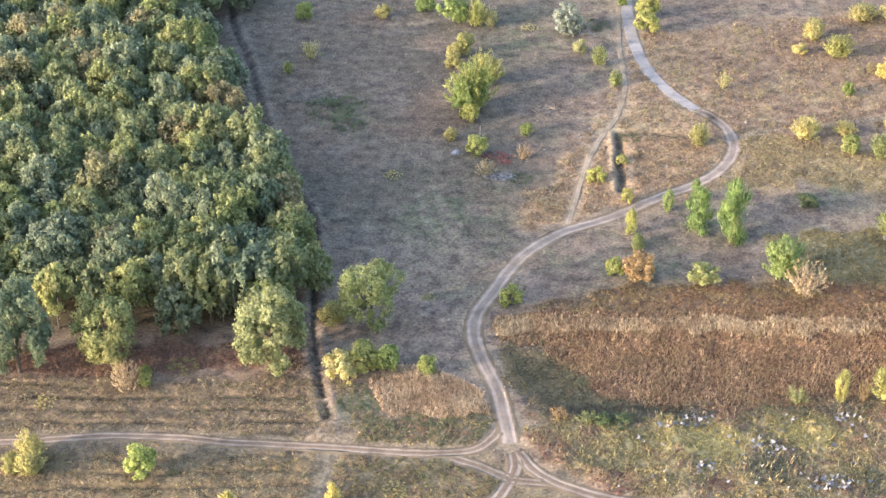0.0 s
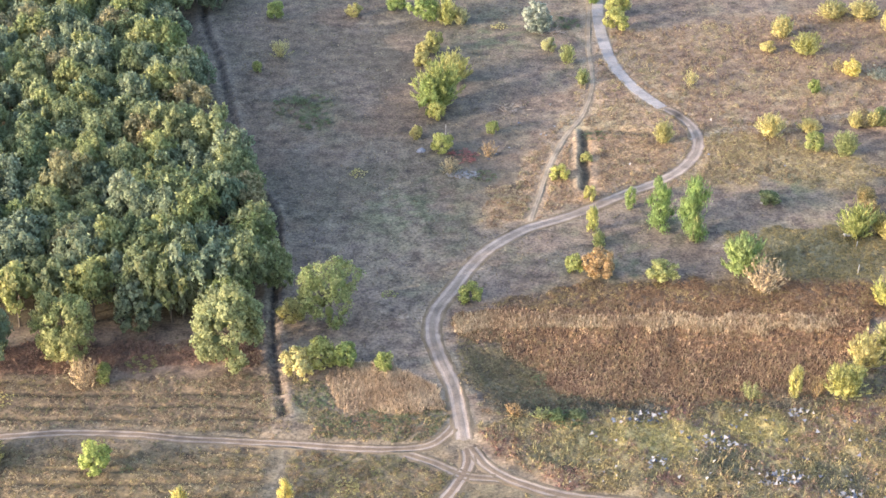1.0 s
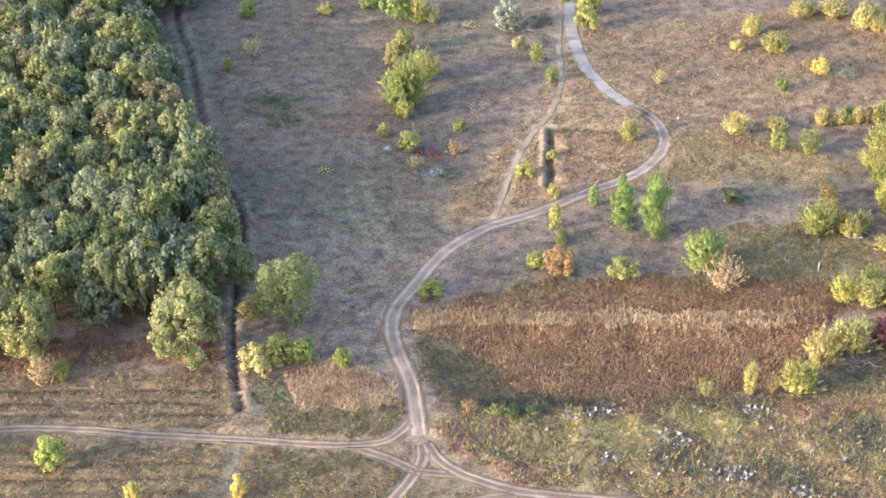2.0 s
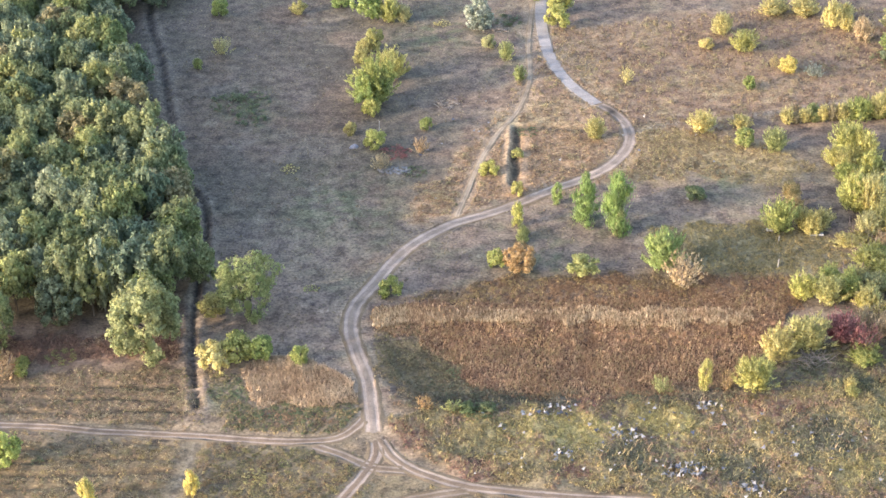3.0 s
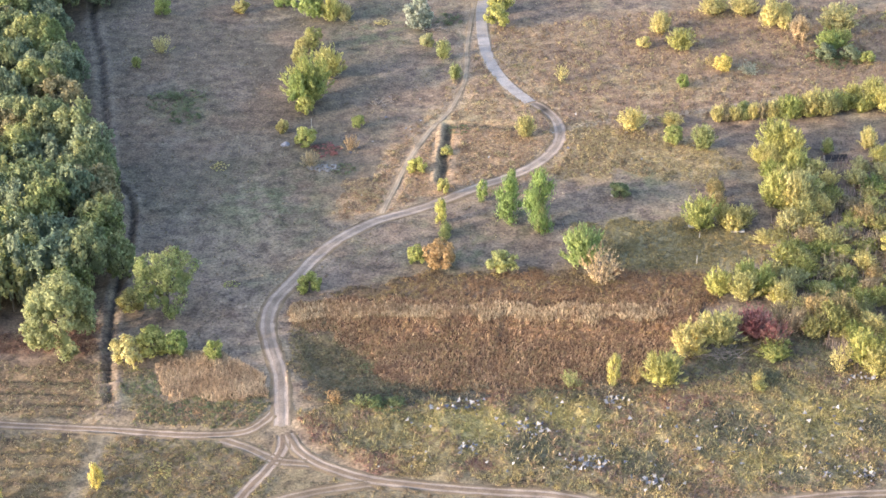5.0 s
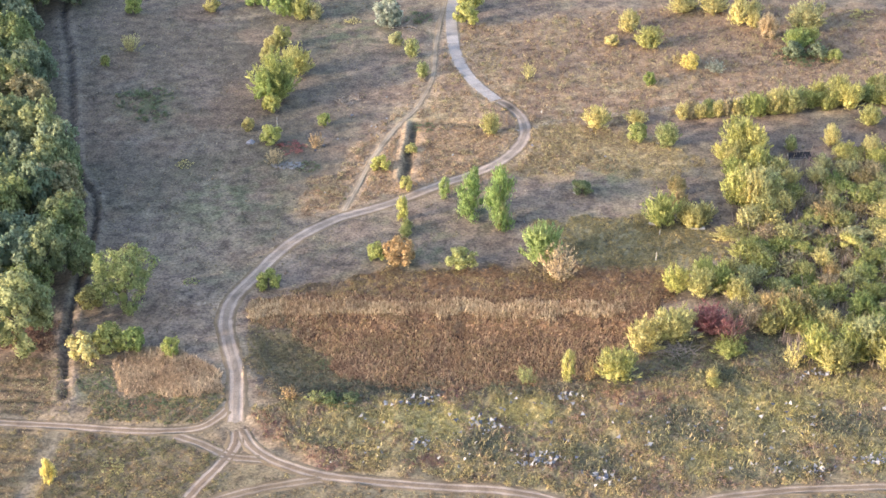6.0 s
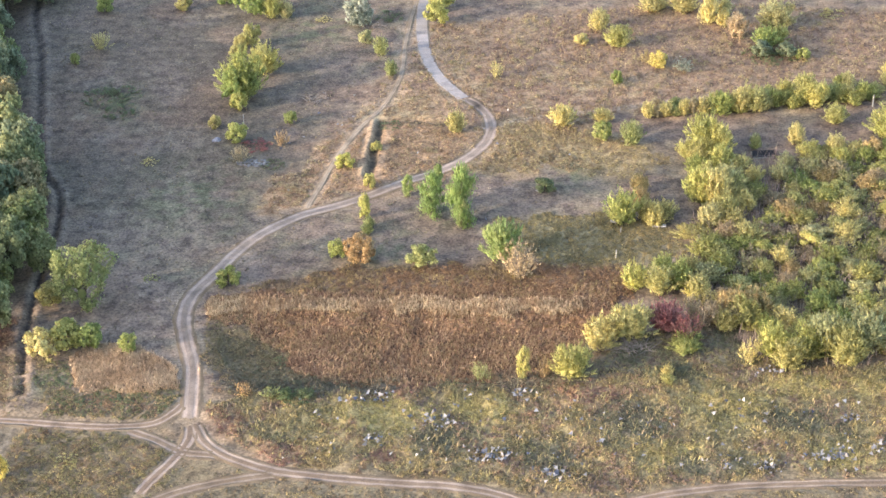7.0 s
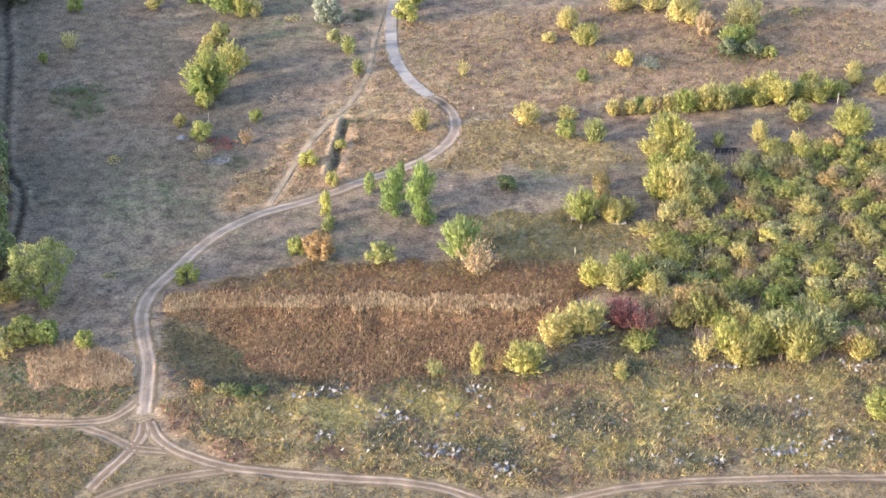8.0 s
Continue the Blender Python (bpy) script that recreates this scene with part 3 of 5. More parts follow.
def land(x, y):
    """The height of the ground without its small bumps."""
    z = 0.25 * rolling(x, y, 60, 3)
    z = z - 2.2 * soft_inside(BASIN, x, y, 5.0, 0.8) * (0.35 + 0.65 * step(-8.0, 10.0, x))
    z = z - 1.0 * np.exp(-((far_from(DITCH, x, y) / 0.6) ** 2)) + 0.25 * np.exp(-(((far_from(DITCH, x, y) - 1.9) / 0.8) ** 2))
    z = z + 0.35 * np.maximum(rolling(x, y, 11, 2), -0.4) * soft_inside(WEED_STRIP, x, y, 5, 1)
    trench = far_from(TRENCH_LINE, x, y)
    z = z - (1.0 + 0.15 * rolling(x, y, 7, 1)) * np.exp(-((trench / 1.2) ** 4)) + 0.4 * np.exp(-((far_from(TRENCH_LINE - np.array([1.8, 0]), x, y) / 0.8) ** 2))
    z = z - 0.7 * np.exp(-((far_from(STREAK_LINE, x, y) / 1.0) ** 2))
    return z


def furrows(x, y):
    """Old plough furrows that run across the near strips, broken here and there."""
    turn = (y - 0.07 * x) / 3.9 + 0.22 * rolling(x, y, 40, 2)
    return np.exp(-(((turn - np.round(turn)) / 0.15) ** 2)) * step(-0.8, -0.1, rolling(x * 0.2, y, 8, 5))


def land_at(x, y):
    return float(land(np.array([float(x)]), np.array([float(y)]))[0])


GREEN_PATCHES = [(-52.0, 381.0, 7.0), (-48.0, 371.0, 5.0), (-4.0, 428.0, 12.0), (28.0, 308.0, 8.0), (38.0, 326.0, 6.0), (-20.0, 330.0, 14.0), (-18.0, 250.7, 4.0), (-34.7, 254.4, 4.5), (68.0, 345.0, 7.0)]


def in_patches(patches, x, y):
    """How far into one of the ragged oval patches each place lies."""
    ragged = 1 + 0.3 * rolling(x, y, 4, 1)
    return np.max([np.exp(-((x - px) / (rx * ragged)) ** 2 - ((y - py) / (ry * ragged)) ** 2) for px, py, rx, ry in patches], 0)


def soil_colour(x, y):
    """The colour of soil and turf at each place of the plan, with some shade painted in."""
    shape = x.shape + (3,)
    colour = np.ones(shape) * np.array([0.225, 0.174, 0.14])

    def lay(weight, tint):
        nonlocal colour
        weight = np.clip(weight, 0, 1)[..., None]
        colour = colour * (1 - weight) + np.array(tint) * weight

    patch = rolling(x, y, 14, 0)
    small = rolling(x, y, 5, 4) + 0.5 * rolling(x, y, 2.4, 2)
    slope = soft_inside(OCHRE_SLOPE, x, y, 8, 4)
    open_turf = 1 - slope
    lay(0.6 * open_turf * step(0.0, 0.9, rolling(x, y, 24, 4)), (0.20, 0.187, 0.13))
    lay(0.6 * open_turf * step(0.1, 0.9, small), (0.155, 0.127, 0.103))
    lay(0.45 * open_turf * step(0.2, 1.0, -small), (0.30, 0.25, 0.185))
    lay(0.5 * open_turf * step(0.3, 0.9, rolling(x, y, 11, 5)) * (x < 45), (0.19, 0.19, 0.125))
    # the wood's shade on the meadow, toned in: darker far off, paler near
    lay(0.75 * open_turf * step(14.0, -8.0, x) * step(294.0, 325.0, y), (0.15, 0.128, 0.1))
    lay(0.3 * open_turf * step(-10.0, -25.0, x) * step(330.0, 310.0, y), (0.31, 0.25, 0.2))
    lay(0.5 * open_turf * step(0.1, 0.8, rolling(x, y, 34, 1)), (0.215, 0.152, 0.112))
    lay(0.3 * open_turf * step(0.15, 0.9, rolling(x, y, 17, 3)), (0.262, 0.212, 0.185))
    streak = rolling(0.4 * x + 0.1 * y, y, 3.2, 1)
    lay(0.4 * open_turf * step(0.35, 0.95, streak), (0.13, 0.112, 0.085))
    lay(0.35 * open_turf * step(0.35, 1.0, -streak) * step(-0.2, 0.6, rolling(x, y, 19, 2)), (0.33, 0.285, 0.225))
    lay(0.9 * slope, (0.37, 0.265, 0.17))
    lay(0.8 * slope * step(0.0, 0.7, patch), (0.26, 0.175, 0.125))
    lay(0.6 * slope * step(0.3, 0.9, -patch), (0.34, 0.29, 0.165))
    lay(0.6 * slope * step(0.1, 0.9, small), (0.22, 0.155, 0.115))
    lay(0.5 * slope * step(0.2, 0.9, -small), (0.46, 0.365, 0.235))
    lay(0.55 * slope * step(385.0, 412.0, y), (0.23, 0.165, 0.122))
    for area, tint in ((TAN_FIELD, (0.40, 0.32, 0.17)), (RUST_FIELD, (0.42, 0.285, 0.175))):
        lay(0.75 * soft_inside(area, x, y, 6, 3), tint)
        lay(0.5 * soft_inside(area, x, y, 6, 3) * step(0.1, 0.9, small), (0.25, 0.18, 0.12))
    for px, py, reach in GREEN_PATCHES:
        lay(0.6 * np.exp(-(((x - px) / reach) ** 2) - ((y - py) / (1.3 * reach)) ** 2) * step(-0.6, 0.5, small), (0.14, 0.17, 0.09))
    lay(0.9 * soft_inside(STRIPS, x, y, 4, 1), (0.24, 0.178, 0.117))
    lay(0.9 * soft_inside(STRIPS_NEAR, x, y, 4, 1), (0.25, 0.197, 0.112))
    # furrow bottoms tinted near black, standing in for the shade inside them
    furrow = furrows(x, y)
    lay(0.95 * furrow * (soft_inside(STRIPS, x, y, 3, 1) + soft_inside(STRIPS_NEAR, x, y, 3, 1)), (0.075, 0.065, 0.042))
    lay(0.9 * soft_inside(BRACKEN, x, y, 3, 1.5), (0.201, 0.118, 0.08))
    lay(0.9 * soft_inside(LEFT_REEDS, x, y, 2, 1), (0.349, 0.258, 0.176))
    lay(0.95 * soft_inside(WEED_STRIP, x, y, 3, 1.5), (0.32, 0.265, 0.14))
    lay(0.4 * soft_inside(WEED_STRIP, x, y, 3, 1.5) * step(0.1, 0.8, patch), (0.138, 0.129, 0.09))
    near_side = step(238.0, 231.0, y + 2 * rolling(x, y, 9, 2)) * step(-14.0, 0.0, x)
    lay(0.85 * near_side, (0.20, 0.165, 0.105))
    lay(0.6 * near_side * step(0.1, 0.9, small), (0.30, 0.25, 0.15))
    lay(0.6 * step(252.0, 244.0, y) * step(4.0, -6.0, x), (0.20, 0.152, 0.095))
    lay(0.4 * soft_inside(JUNCTION, x, y, 6, 3), (0.18, 0.16, 0.098))
    # the dark tint also paints the reeds' shade at their front
    for patches, tints in ((YELLOW_WEEDS, (0.42, 0.36, 0.16)), (DARK_WEEDS_AND_SHADE, (0.16, 0.155, 0.11)), (RUST_WEEDS, (0.3, 0.2, 0.14))):
        lay(0.8 * in_patches(patches, x, y), tints)
    lay(0.9 * soft_inside(SKIRT, x, y, 3, 1), (0.2, 0.18, 0.12))
    lay(0.8 * soft_inside(OLIVE_FIELD, x, y, 4, 2), (0.27, 0.245, 0.14))
    lay(0.95 * soft_inside(BANK_STRIP, x, y, 4, 1.5), (0.234, 0.161, 0.104))
    lay(0.95 * soft_inside(BASIN, x, y, 3, 1.0), (0.17, 0.14, 0.085))
    lay(0.95 * soft_inside(REED_BED, x, y, 2, 1.0), (0.215, 0.138, 0.09))
    lay(0.85 * soft_inside(REED_FOOT, x, y, 3, 1.5), (0.15, 0.125, 0.088))
    lay(0.8 * soft_inside(THICKET, x, y, 6, 2), (0.22, 0.185, 0.135))
    # floor of the wood painted dark: the crowns' shade put into the ground colour
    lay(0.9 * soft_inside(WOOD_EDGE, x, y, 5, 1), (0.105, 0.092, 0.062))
    lay(0.4 * np.exp(-(((far_from(DITCH, x, y) - 2.1) / 0.7) ** 2)), (0.31, 0.26, 0.21))
    # shade down in the ditch, painted as a near-black line
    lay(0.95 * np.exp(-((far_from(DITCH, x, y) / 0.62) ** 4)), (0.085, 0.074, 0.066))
    # inside of the trench painted dark for the shade in it
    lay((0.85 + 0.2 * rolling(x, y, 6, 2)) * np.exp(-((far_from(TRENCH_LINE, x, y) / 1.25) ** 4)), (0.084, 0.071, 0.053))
    # pale spoil bank, its colour brightened to look sunlit
    lay((0.45 + 0.35 * rolling(x, y, 6, 4)) * np.exp(-((far_from(TRENCH_LINE - np.array([1.9, 0]), x, y) / 0.8) ** 2)), (0.58, 0.44, 0.28))
    # painted shade along the streak
    lay(0.9 * np.exp(-((far_from(STREAK_LINE, x, y) / 1.1) ** 2)), (0.095, 0.082, 0.065))
    for arc, shown in ((ARC_TRACK_A, 0.26), (ARC_TRACK_B, 0.26), (FAINT_TRACK, 0.6)):
        away = far_from(dense(arc), x, y)
        lay(shown * (np.exp(-(((away - 0.8) / 0.4) ** 2))), (0.44, 0.38, 0.285))
    trail = far_from(dense(FOOT_TRAIL), x, y) + 0.35 * rolling(x, y, 5, 2)
    lay(0.6 * step(2.6, 0.8, trail), (0.16, 0.145, 0.1))
    lay(0.5 * np.exp(-(((trail - 0.1) / 0.6) ** 2)), (0.33, 0.28, 0.23))
    worn = far_from(EVERY_ROAD, x, y)
    lay((0.3 - 0.2 * step(246.0, 238.0, y)) * step(4.5, 1.5, worn + 1.2 * rolling(x, y, 6, 1)), (0.396, 0.327, 0.24))
    return 0.94 * colour


def set_tint(mesh, colours):
    """One colour a corner point, kept in the layer that the cover materials read."""
    layer = mesh.color_attributes.new("tint", "FLOAT_COLOR", "POINT")
    layer.data.foreach_set("color", np.column_stack([np.clip(np.array([0.78, 0.755, 0.735]) * colours, 0.005, 0.9), np.ones(len(colours))]).astype(np.float32).ravel())


def sheet(name, points, faces, colours, material, smooth=False, soft=None):
    mesh = bpy.data.meshes.new(name)
    mesh.from_pydata(points.tolist() if isinstance(points, np.ndarray) else points, [], faces.tolist() if isinstance(faces, np.ndarray) else faces)
    set_tint(mesh, colours)
    mesh.materials.append(material)
    if smooth:
        mesh.polygons.foreach_set("use_smooth", [True] * len(mesh.polygons))
    if soft is not None:
        mesh.normals_split_custom_set_from_vertices(soft.tolist())
    return new(name, mesh)


def grid_faces(rows, columns):
    i = np.arange((rows - 1) * columns).reshape(rows - 1, columns)[:, :-1].ravel()
    return np.stack([i, i + 1, i + columns + 1, i + columns], 1)


# ---- ground ----
def spread(a, b, gap):
    """Even steps between a and b, then ever longer ones out to the horizon."""
    out = [900, 1500, 2600, 4200]
    steps = [15, 35, 70, 130, 240, 450]
    return np.array([*(a - np.array(out[::-1])), *(a - np.array(steps[::-1])), *np.arange(a, b, gap), *(b + np.array(steps)), *(b + np.array(out))], float)


rows_y = spread(262, 468, 0.95)
rows_y = np.concatenate([rows_y[:10] - 54, np.arange(208, 262, 0.45), rows_y[10:]])
columns_x = spread(-165, 178, 0.95)
fine_x = [np.arange(-62.0, -37.0, 0.45), np.arange(15.0, 24.5, 0.45)]
columns_x = columns_x[((columns_x < -62.0) | (columns_x > -37.0)) & ((columns_x < 15.0) | (columns_x > 24.5))]
gx, gy = np.meshgrid(np.sort(np.concatenate([columns_x, *fine_x])), rows_y)
worn = step(3.2, 1.6, far_from(EVERY_ROAD, gx, gy))
rough = 0.05 * rolling(gx, gy, 4.5, 4) + 0.10 * rolling(gx, gy, 13, 1)
near_strips = soft_inside(STRIPS, gx, gy, 4, 1) + soft_inside(STRIPS_NEAR, gx, gy, 4, 1)
ridges = -0.5 * near_strips * furrows(gx, gy)
gz = land(gx, gy) + (rough + ridges) * (1 - worn) - 0.07 * worn
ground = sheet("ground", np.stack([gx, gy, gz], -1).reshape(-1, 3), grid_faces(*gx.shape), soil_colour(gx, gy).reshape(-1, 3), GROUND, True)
tagged(ground, "dry grassland with tan turf, brown weeds and shallow hollows", "ground", kind="structure")


# ---- roads ----
def ribbon(name, line, half, profile, label, seed, wobble=0.22):
    """A strip along a line: columns of (place across, height, colour), with ragged edges."""
    rng = np.random.RandomState(seed)
    along = np.gradient(line, axis=0)
    side = np.stack([-along[:, 1], along[:, 0]], 1) / np.linalg.norm(along, axis=1)[:, None]
    points, colours = [], []
    for u, height, colour in profile:
        ragged = half * u + (wobble * rng.uniform(-1, 1, len(line)) if abs(u) > 0.8 else 0.08 * rng.uniform(-1, 1, len(line)))
        xy = line + side * ragged[:, None]
        tail = np.minimum(np.arange(len(line)), np.arange(len(line))[::-1])
        points.append(np.column_stack([xy, land(xy[:, 0], xy[:, 1]) + height - 0.1 * np.maximum(0, 2 - tail)]))
        worn = 1 + 0.1 * rng.uniform(-1, 1, (len(line), 1)) + 0.22 * rolling(xy[:, :1], xy[:, 1:], 6, 3)
        damp = np.exp(-(((xy[:, :1] - 44.3) / 1.7) ** 2) - ((xy[:, 1:] - 379.5) / 3.2) ** 2)
        colours.append(np.array(colour) * worn * (1 - 0.75 * damp))
    ob = sheet(name, np.stack(points, 1).reshape(-1, 3), grid_faces(len(line), len(profile))[:, ::-1], np.stack(colours, 1).reshape(-1, 3), DIRT, True)
    return tagged(ob, label, "road", kind="structure")


def rut_profile(worn):
    pale, mid, turf = np.array([0.40, 0.328, 0.278]), np.array([0.225, 0.168, 0.125]), np.array([0.205, 0.16, 0.108])
    rut, crown, edge = turf + (pale - turf) * worn, turf + (mid - turf) * worn, turf + (mid - turf) * worn * 0.6
    if worn >= 1:
        crown, edge = np.array([0.285, 0.235, 0.195]), np.array([0.26, 0.208, 0.162])
    return [(-1.45, -0.085, turf), (-1.1, 0.0, turf), (-0.86, 0.01, edge), (-0.74, -0.01, rut), (-0.44, -0.01, rut), (-0.3, 0.01, crown), (0.0, 0.02, crown), (0.3, 0.01, crown), (0.44, -0.01, rut), (0.74, -0.01, rut), (0.86, 0.01, edge), (1.1, 0.0, turf), (1.45, -0.085, turf)]


def path_profile(worn):
    pale, turf = np.array([0.40, 0.328, 0.25]), np.array([0.27, 0.215, 0.15])
    middle = turf + (pale - turf) * worn
    return [(-1.3, -0.085, turf), (-0.9, 0.0, turf), (-0.5, -0.01, middle), (0.0, 0.0, 0.8 * middle), (0.5, -0.01, middle), (0.9, 0.0, turf), (1.3, -0.085, turf)]


for n, ((_, half, wear, label), line) in enumerate(zip(ROADS, LINES)):
    lifted = ribbon("road", line, half, (path_profile if half < 1.0 else rut_profile)(wear), label, 20 + n)
    lifted.location.z = 0.004 * n
shoulder = (0.3, 0.25, 0.19)
lane = ribbon("road", PAVED, 1.7, [(-1.35, -0.09, shoulder), (-0.9, 0.01, shoulder), (0.9, 0.01, shoulder), (1.35, -0.09, shoulder)], "narrow lane of pale worn concrete slabs", 40, 0.15)


def paving(parent, line, half, length):
    """Concrete slabs laid end to end along the lane, each a piece with a thin open joint."""
    fine = dense([tuple(p) for p in line[::3]], 0.5)
    walked = np.concatenate([[0], np.cumsum(np.linalg.norm(np.diff(fine, axis=0), axis=1))])
    rng = np.random.RandomState(5)
    for start in np.arange(0, min(walked[-1], 175) - length, length):
        stops = np.linspace(start + 0.04, start + length - 0.04, 5)
        mid = np.stack([np.interp(stops, walked, fine[:, k]) for k in (0, 1)], 1)
        ahead = np.gradient(mid, axis=0)
        side = np.stack([-ahead[:, 1], ahead[:, 0]], 1) / np.linalg.norm(ahead, axis=1)[:, None]
        rows = []
        for u, drop in ((-1, -0.12), (-0.98, 0.0), (0.98, 0.0), (1, -0.12)):
            xy = mid + side * half * u
            rows.append(np.column_stack([xy, land(xy[:, 0], xy[:, 1]) + 0.09 + drop + rng.uniform(-0.012, 0.012)]))
        tone = np.array([0.37, 0.345, 0.335]) * rng.uniform(0.9, 1.07)
        piece = sheet("paving_slab", np.stack(rows, 1).reshape(-1, 3), grid_faces(5, 4)[:, ::-1], np.tile(tone, (20, 1)), DIRT)
        piece.parent = parent


paving(lane, PAVED, 1.6, 5.5)


# ---- plants ----
def part(name, mesh, parent, label=""):
    ob = new(name, mesh)
    ob.parent = parent
    return tagged(ob, label)


def leaf_cards(centres, outward, size, rng, tilt=0.65, along=None):
    """Small pointed leaf sprays, one at each centre, turned roughly outward."""
    n = len(centres)
    normal = outward + tilt * rng.normal(size=(n, 3))
    normal /= np.linalg.norm(normal, axis=1)[:, None] + 1e-9
    a = np.cross(normal, rng.normal(size=(n, 3)))
    a /= np.linalg.norm(a, axis=1)[:, None] + 1e-9
    b = np.cross(normal, a)
    if along is not None:
        b = along + 0.35 * rng.normal(size=(n, 3))
        b *= 1.7 / (np.linalg.norm(b, axis=1)[:, None] + 1e-9)
        a = np.cross(b, normal)
        a *= 0.5 / (np.linalg.norm(a, axis=1)[:, None] + 1e-9)
    s = size * rng.uniform(0.6, 1.4, (n, 1))
    corners = np.stack([centres - a * s * 0.62 - b * s * 0.3, centres + a * s * 0.62 - b * s * 0.3, centres + b * s * 0.75 + normal * s * 0.15], 1)
    shade = 0.5 * outward + 0.5 * normal + np.array([0, 0, 0.24])
    return corners.reshape(-1, 3), np.arange(3 * n).reshape(n, 3), np.repeat(shade / np.linalg.norm(shade, axis=1)[:, None], 3, 0)


def unit_ball():
    bm = bmesh.new()
    bmesh.ops.create_icosphere(bm, subdivisions=1, radius=1.1)
    points = np.array([v.co for v in bm.verts])
    faces = np.array([[v.index for v in f.verts] for f in bm.faces])
    bm.free()
    return points, faces


BALL, BALL_FACES = unit_ball()


def ball_points(n, rng):
    v = rng.normal(size=(n, 3))
    return v / np.linalg.norm(v, axis=1)[:, None]


def crown_points(form, rng, leaf):
    """Leaf places and the way each one faces, for a crown 1 m across and 1 m high that stands on z = 0."""
    centres, ways, clumps, shoots_along = [], [], [], []

    def lobe(middle, radius, way, cover):
        """Leaves over the outer side of one rounded tuft."""
        n = int(cover * 12.6 * radius * radius / (leaf * leaf))
        d = ball_points(n, rng) + 0.55 * way
        d /= np.linalg.norm(d, axis=1)[:, None] + 1e-9
        centres.append(middle + d * radius * rng.uniform(0.5, 1.25, (n, 1)) * (1 + 0.16 * rng.normal(size=(n, 1))))
        ways.append(d + 0.35 * way)
        return n

    if form in ("oak", "full", "airy", "round", "dome"):
        # boughs round the middle, each with its own tufts of leaves on the outer side
        boughs, tufts, foot, low, high = {"oak": (10, 7, -0.3, 0.062, 0.112), "full": (16, 9, -0.85, 0.05, 0.09), "airy": (13, 8, -0.8, 0.05, 0.09), "round": (10, 7, -0.75, 0.07, 0.12), "dome": (14, 8, -0.8, 0.055, 0.1)}[form]
        for k in range(boughs):
            rise = foot + (1.0 - foot) * (k + 0.5) / boughs
            round_by = 2.4 * k + rng.uniform(-0.5, 0.5)
            flat = math.sqrt(max(0.0, 1 - rise * rise))
            v = np.array([math.cos(round_by) * flat, math.sin(round_by) * flat, rise])
            size = rng.uniform(0.16, 0.235)
            bough = np.array([0, 0, 0.49]) + v * np.array([0.29, 0.29, 0.29]) * rng.uniform(0.78, 1.12)
            if form in ("full", "dome"):
                bough[:2] *= 1.1 - 0.5 * max(0.0, bough[2] - 0.5)
            clumps.append((bough * np.array([0.8, 0.8, 0.9]), size * {"airy": 0.3, "full": 0.35, "oak": 0.45}.get(form, 0.5)))
            for _ in range(tufts):
                way = v * 0.75 + ball_points(1, rng)[0]
                way /= np.linalg.norm(way)
                lobe(bough + way * size * rng.uniform(0.6, 0.95), rng.uniform(low, high), way, {"airy": 0.6, "oak": 0.76}.get(form, 0.84))
    elif form == "low":
        for k in range(46):
            v, reach = rng.uniform(0, 6.283), 0.62 * math.sqrt(rng.uniform(0, 1))
            radius = rng.uniform(0.04, 0.1)
            middle = np.array([math.cos(v) * reach, math.sin(v) * reach, rng.uniform(0.1, 0.55) * (1.1 - reach)])
            n = int(6.0 * radius * radius / (leaf * leaf))
            d = ball_points(n, rng)
            d[:, 2] = np.abs(d[:, 2])
            centres.append(middle + d * radius * np.array([1.0, 1.0, 2.2]) * rng.uniform(0.3, 1.1, (n, 1)))
            ways.append(d + np.array([0, 0, 0.7]))
    elif form == "poplar":
        count = 26
        for k in range(count):
            v = ball_points(1, rng)[0]
            h = (k + 0.5) / count
            reach = 0.38 * math.sin(math.pi * min(1, 0.12 + 0.88 * h)) ** 0.6 * rng.uniform(0.5, 1)
            middle, radius = np.array([v[0] * reach, v[1] * reach, 0.07 + 0.86 * h]), rng.uniform(0.11, 0.17)
            clumps.append((middle, radius * 0.5))
            n = lobe(middle, radius, np.array([v[0] * 0.6, v[1] * 0.6, 0.5]), 0.6)
            shoots_along.append(np.repeat([[v[0] * 0.3, v[1] * 0.3, 1.0]], n, 0))
    else:
        # a fan of leafy shoots that rises from the foot to a rounded top
        shoots = 84 if form == "spray" else 34
        turn_a, turn_b = rng.uniform(0, 6.283, 2)
        for k in range(shoots):
            v = 2.4 * k + rng.uniform(-0.4, 0.4)
            uneven = 1 + 0.14 * math.sin(2 * v + turn_a) + 0.1 * math.sin(5 * v + turn_b)
            reach = 0.46 * math.sqrt((k + 0.5) / shoots) * rng.uniform(0.85, 1.12)
            top = (0.6 + 0.4 * uneven) * rng.uniform(0.74, 1.04) * math.sqrt(max(0.06, 1 - 0.9 * (reach / 0.5) ** 2))
            reach *= uneven
            end = np.array([math.cos(v) * reach, math.sin(v) * reach, top])
            start = np.array([end[0] * 0.25, end[1] * 0.25, 0.02])
            n = int((0.03 if form == "spray" else 0.022) / (leaf * leaf) * 2.4)
            u = rng.uniform(0.04, 1.0, (n, 1)) ** 0.7
            wide = 0.07 * (1.15 - 0.6 * u)
            d = ball_points(n, rng)
            centres.append(start + (end - start) * u + d * wide * rng.uniform(0.4, 1.2, (n, 1)))
            ways.append(0.75 * d + np.array([math.cos(v) * reach * 2, math.sin(v) * reach * 2, 0.25 + 0.6 * top]))
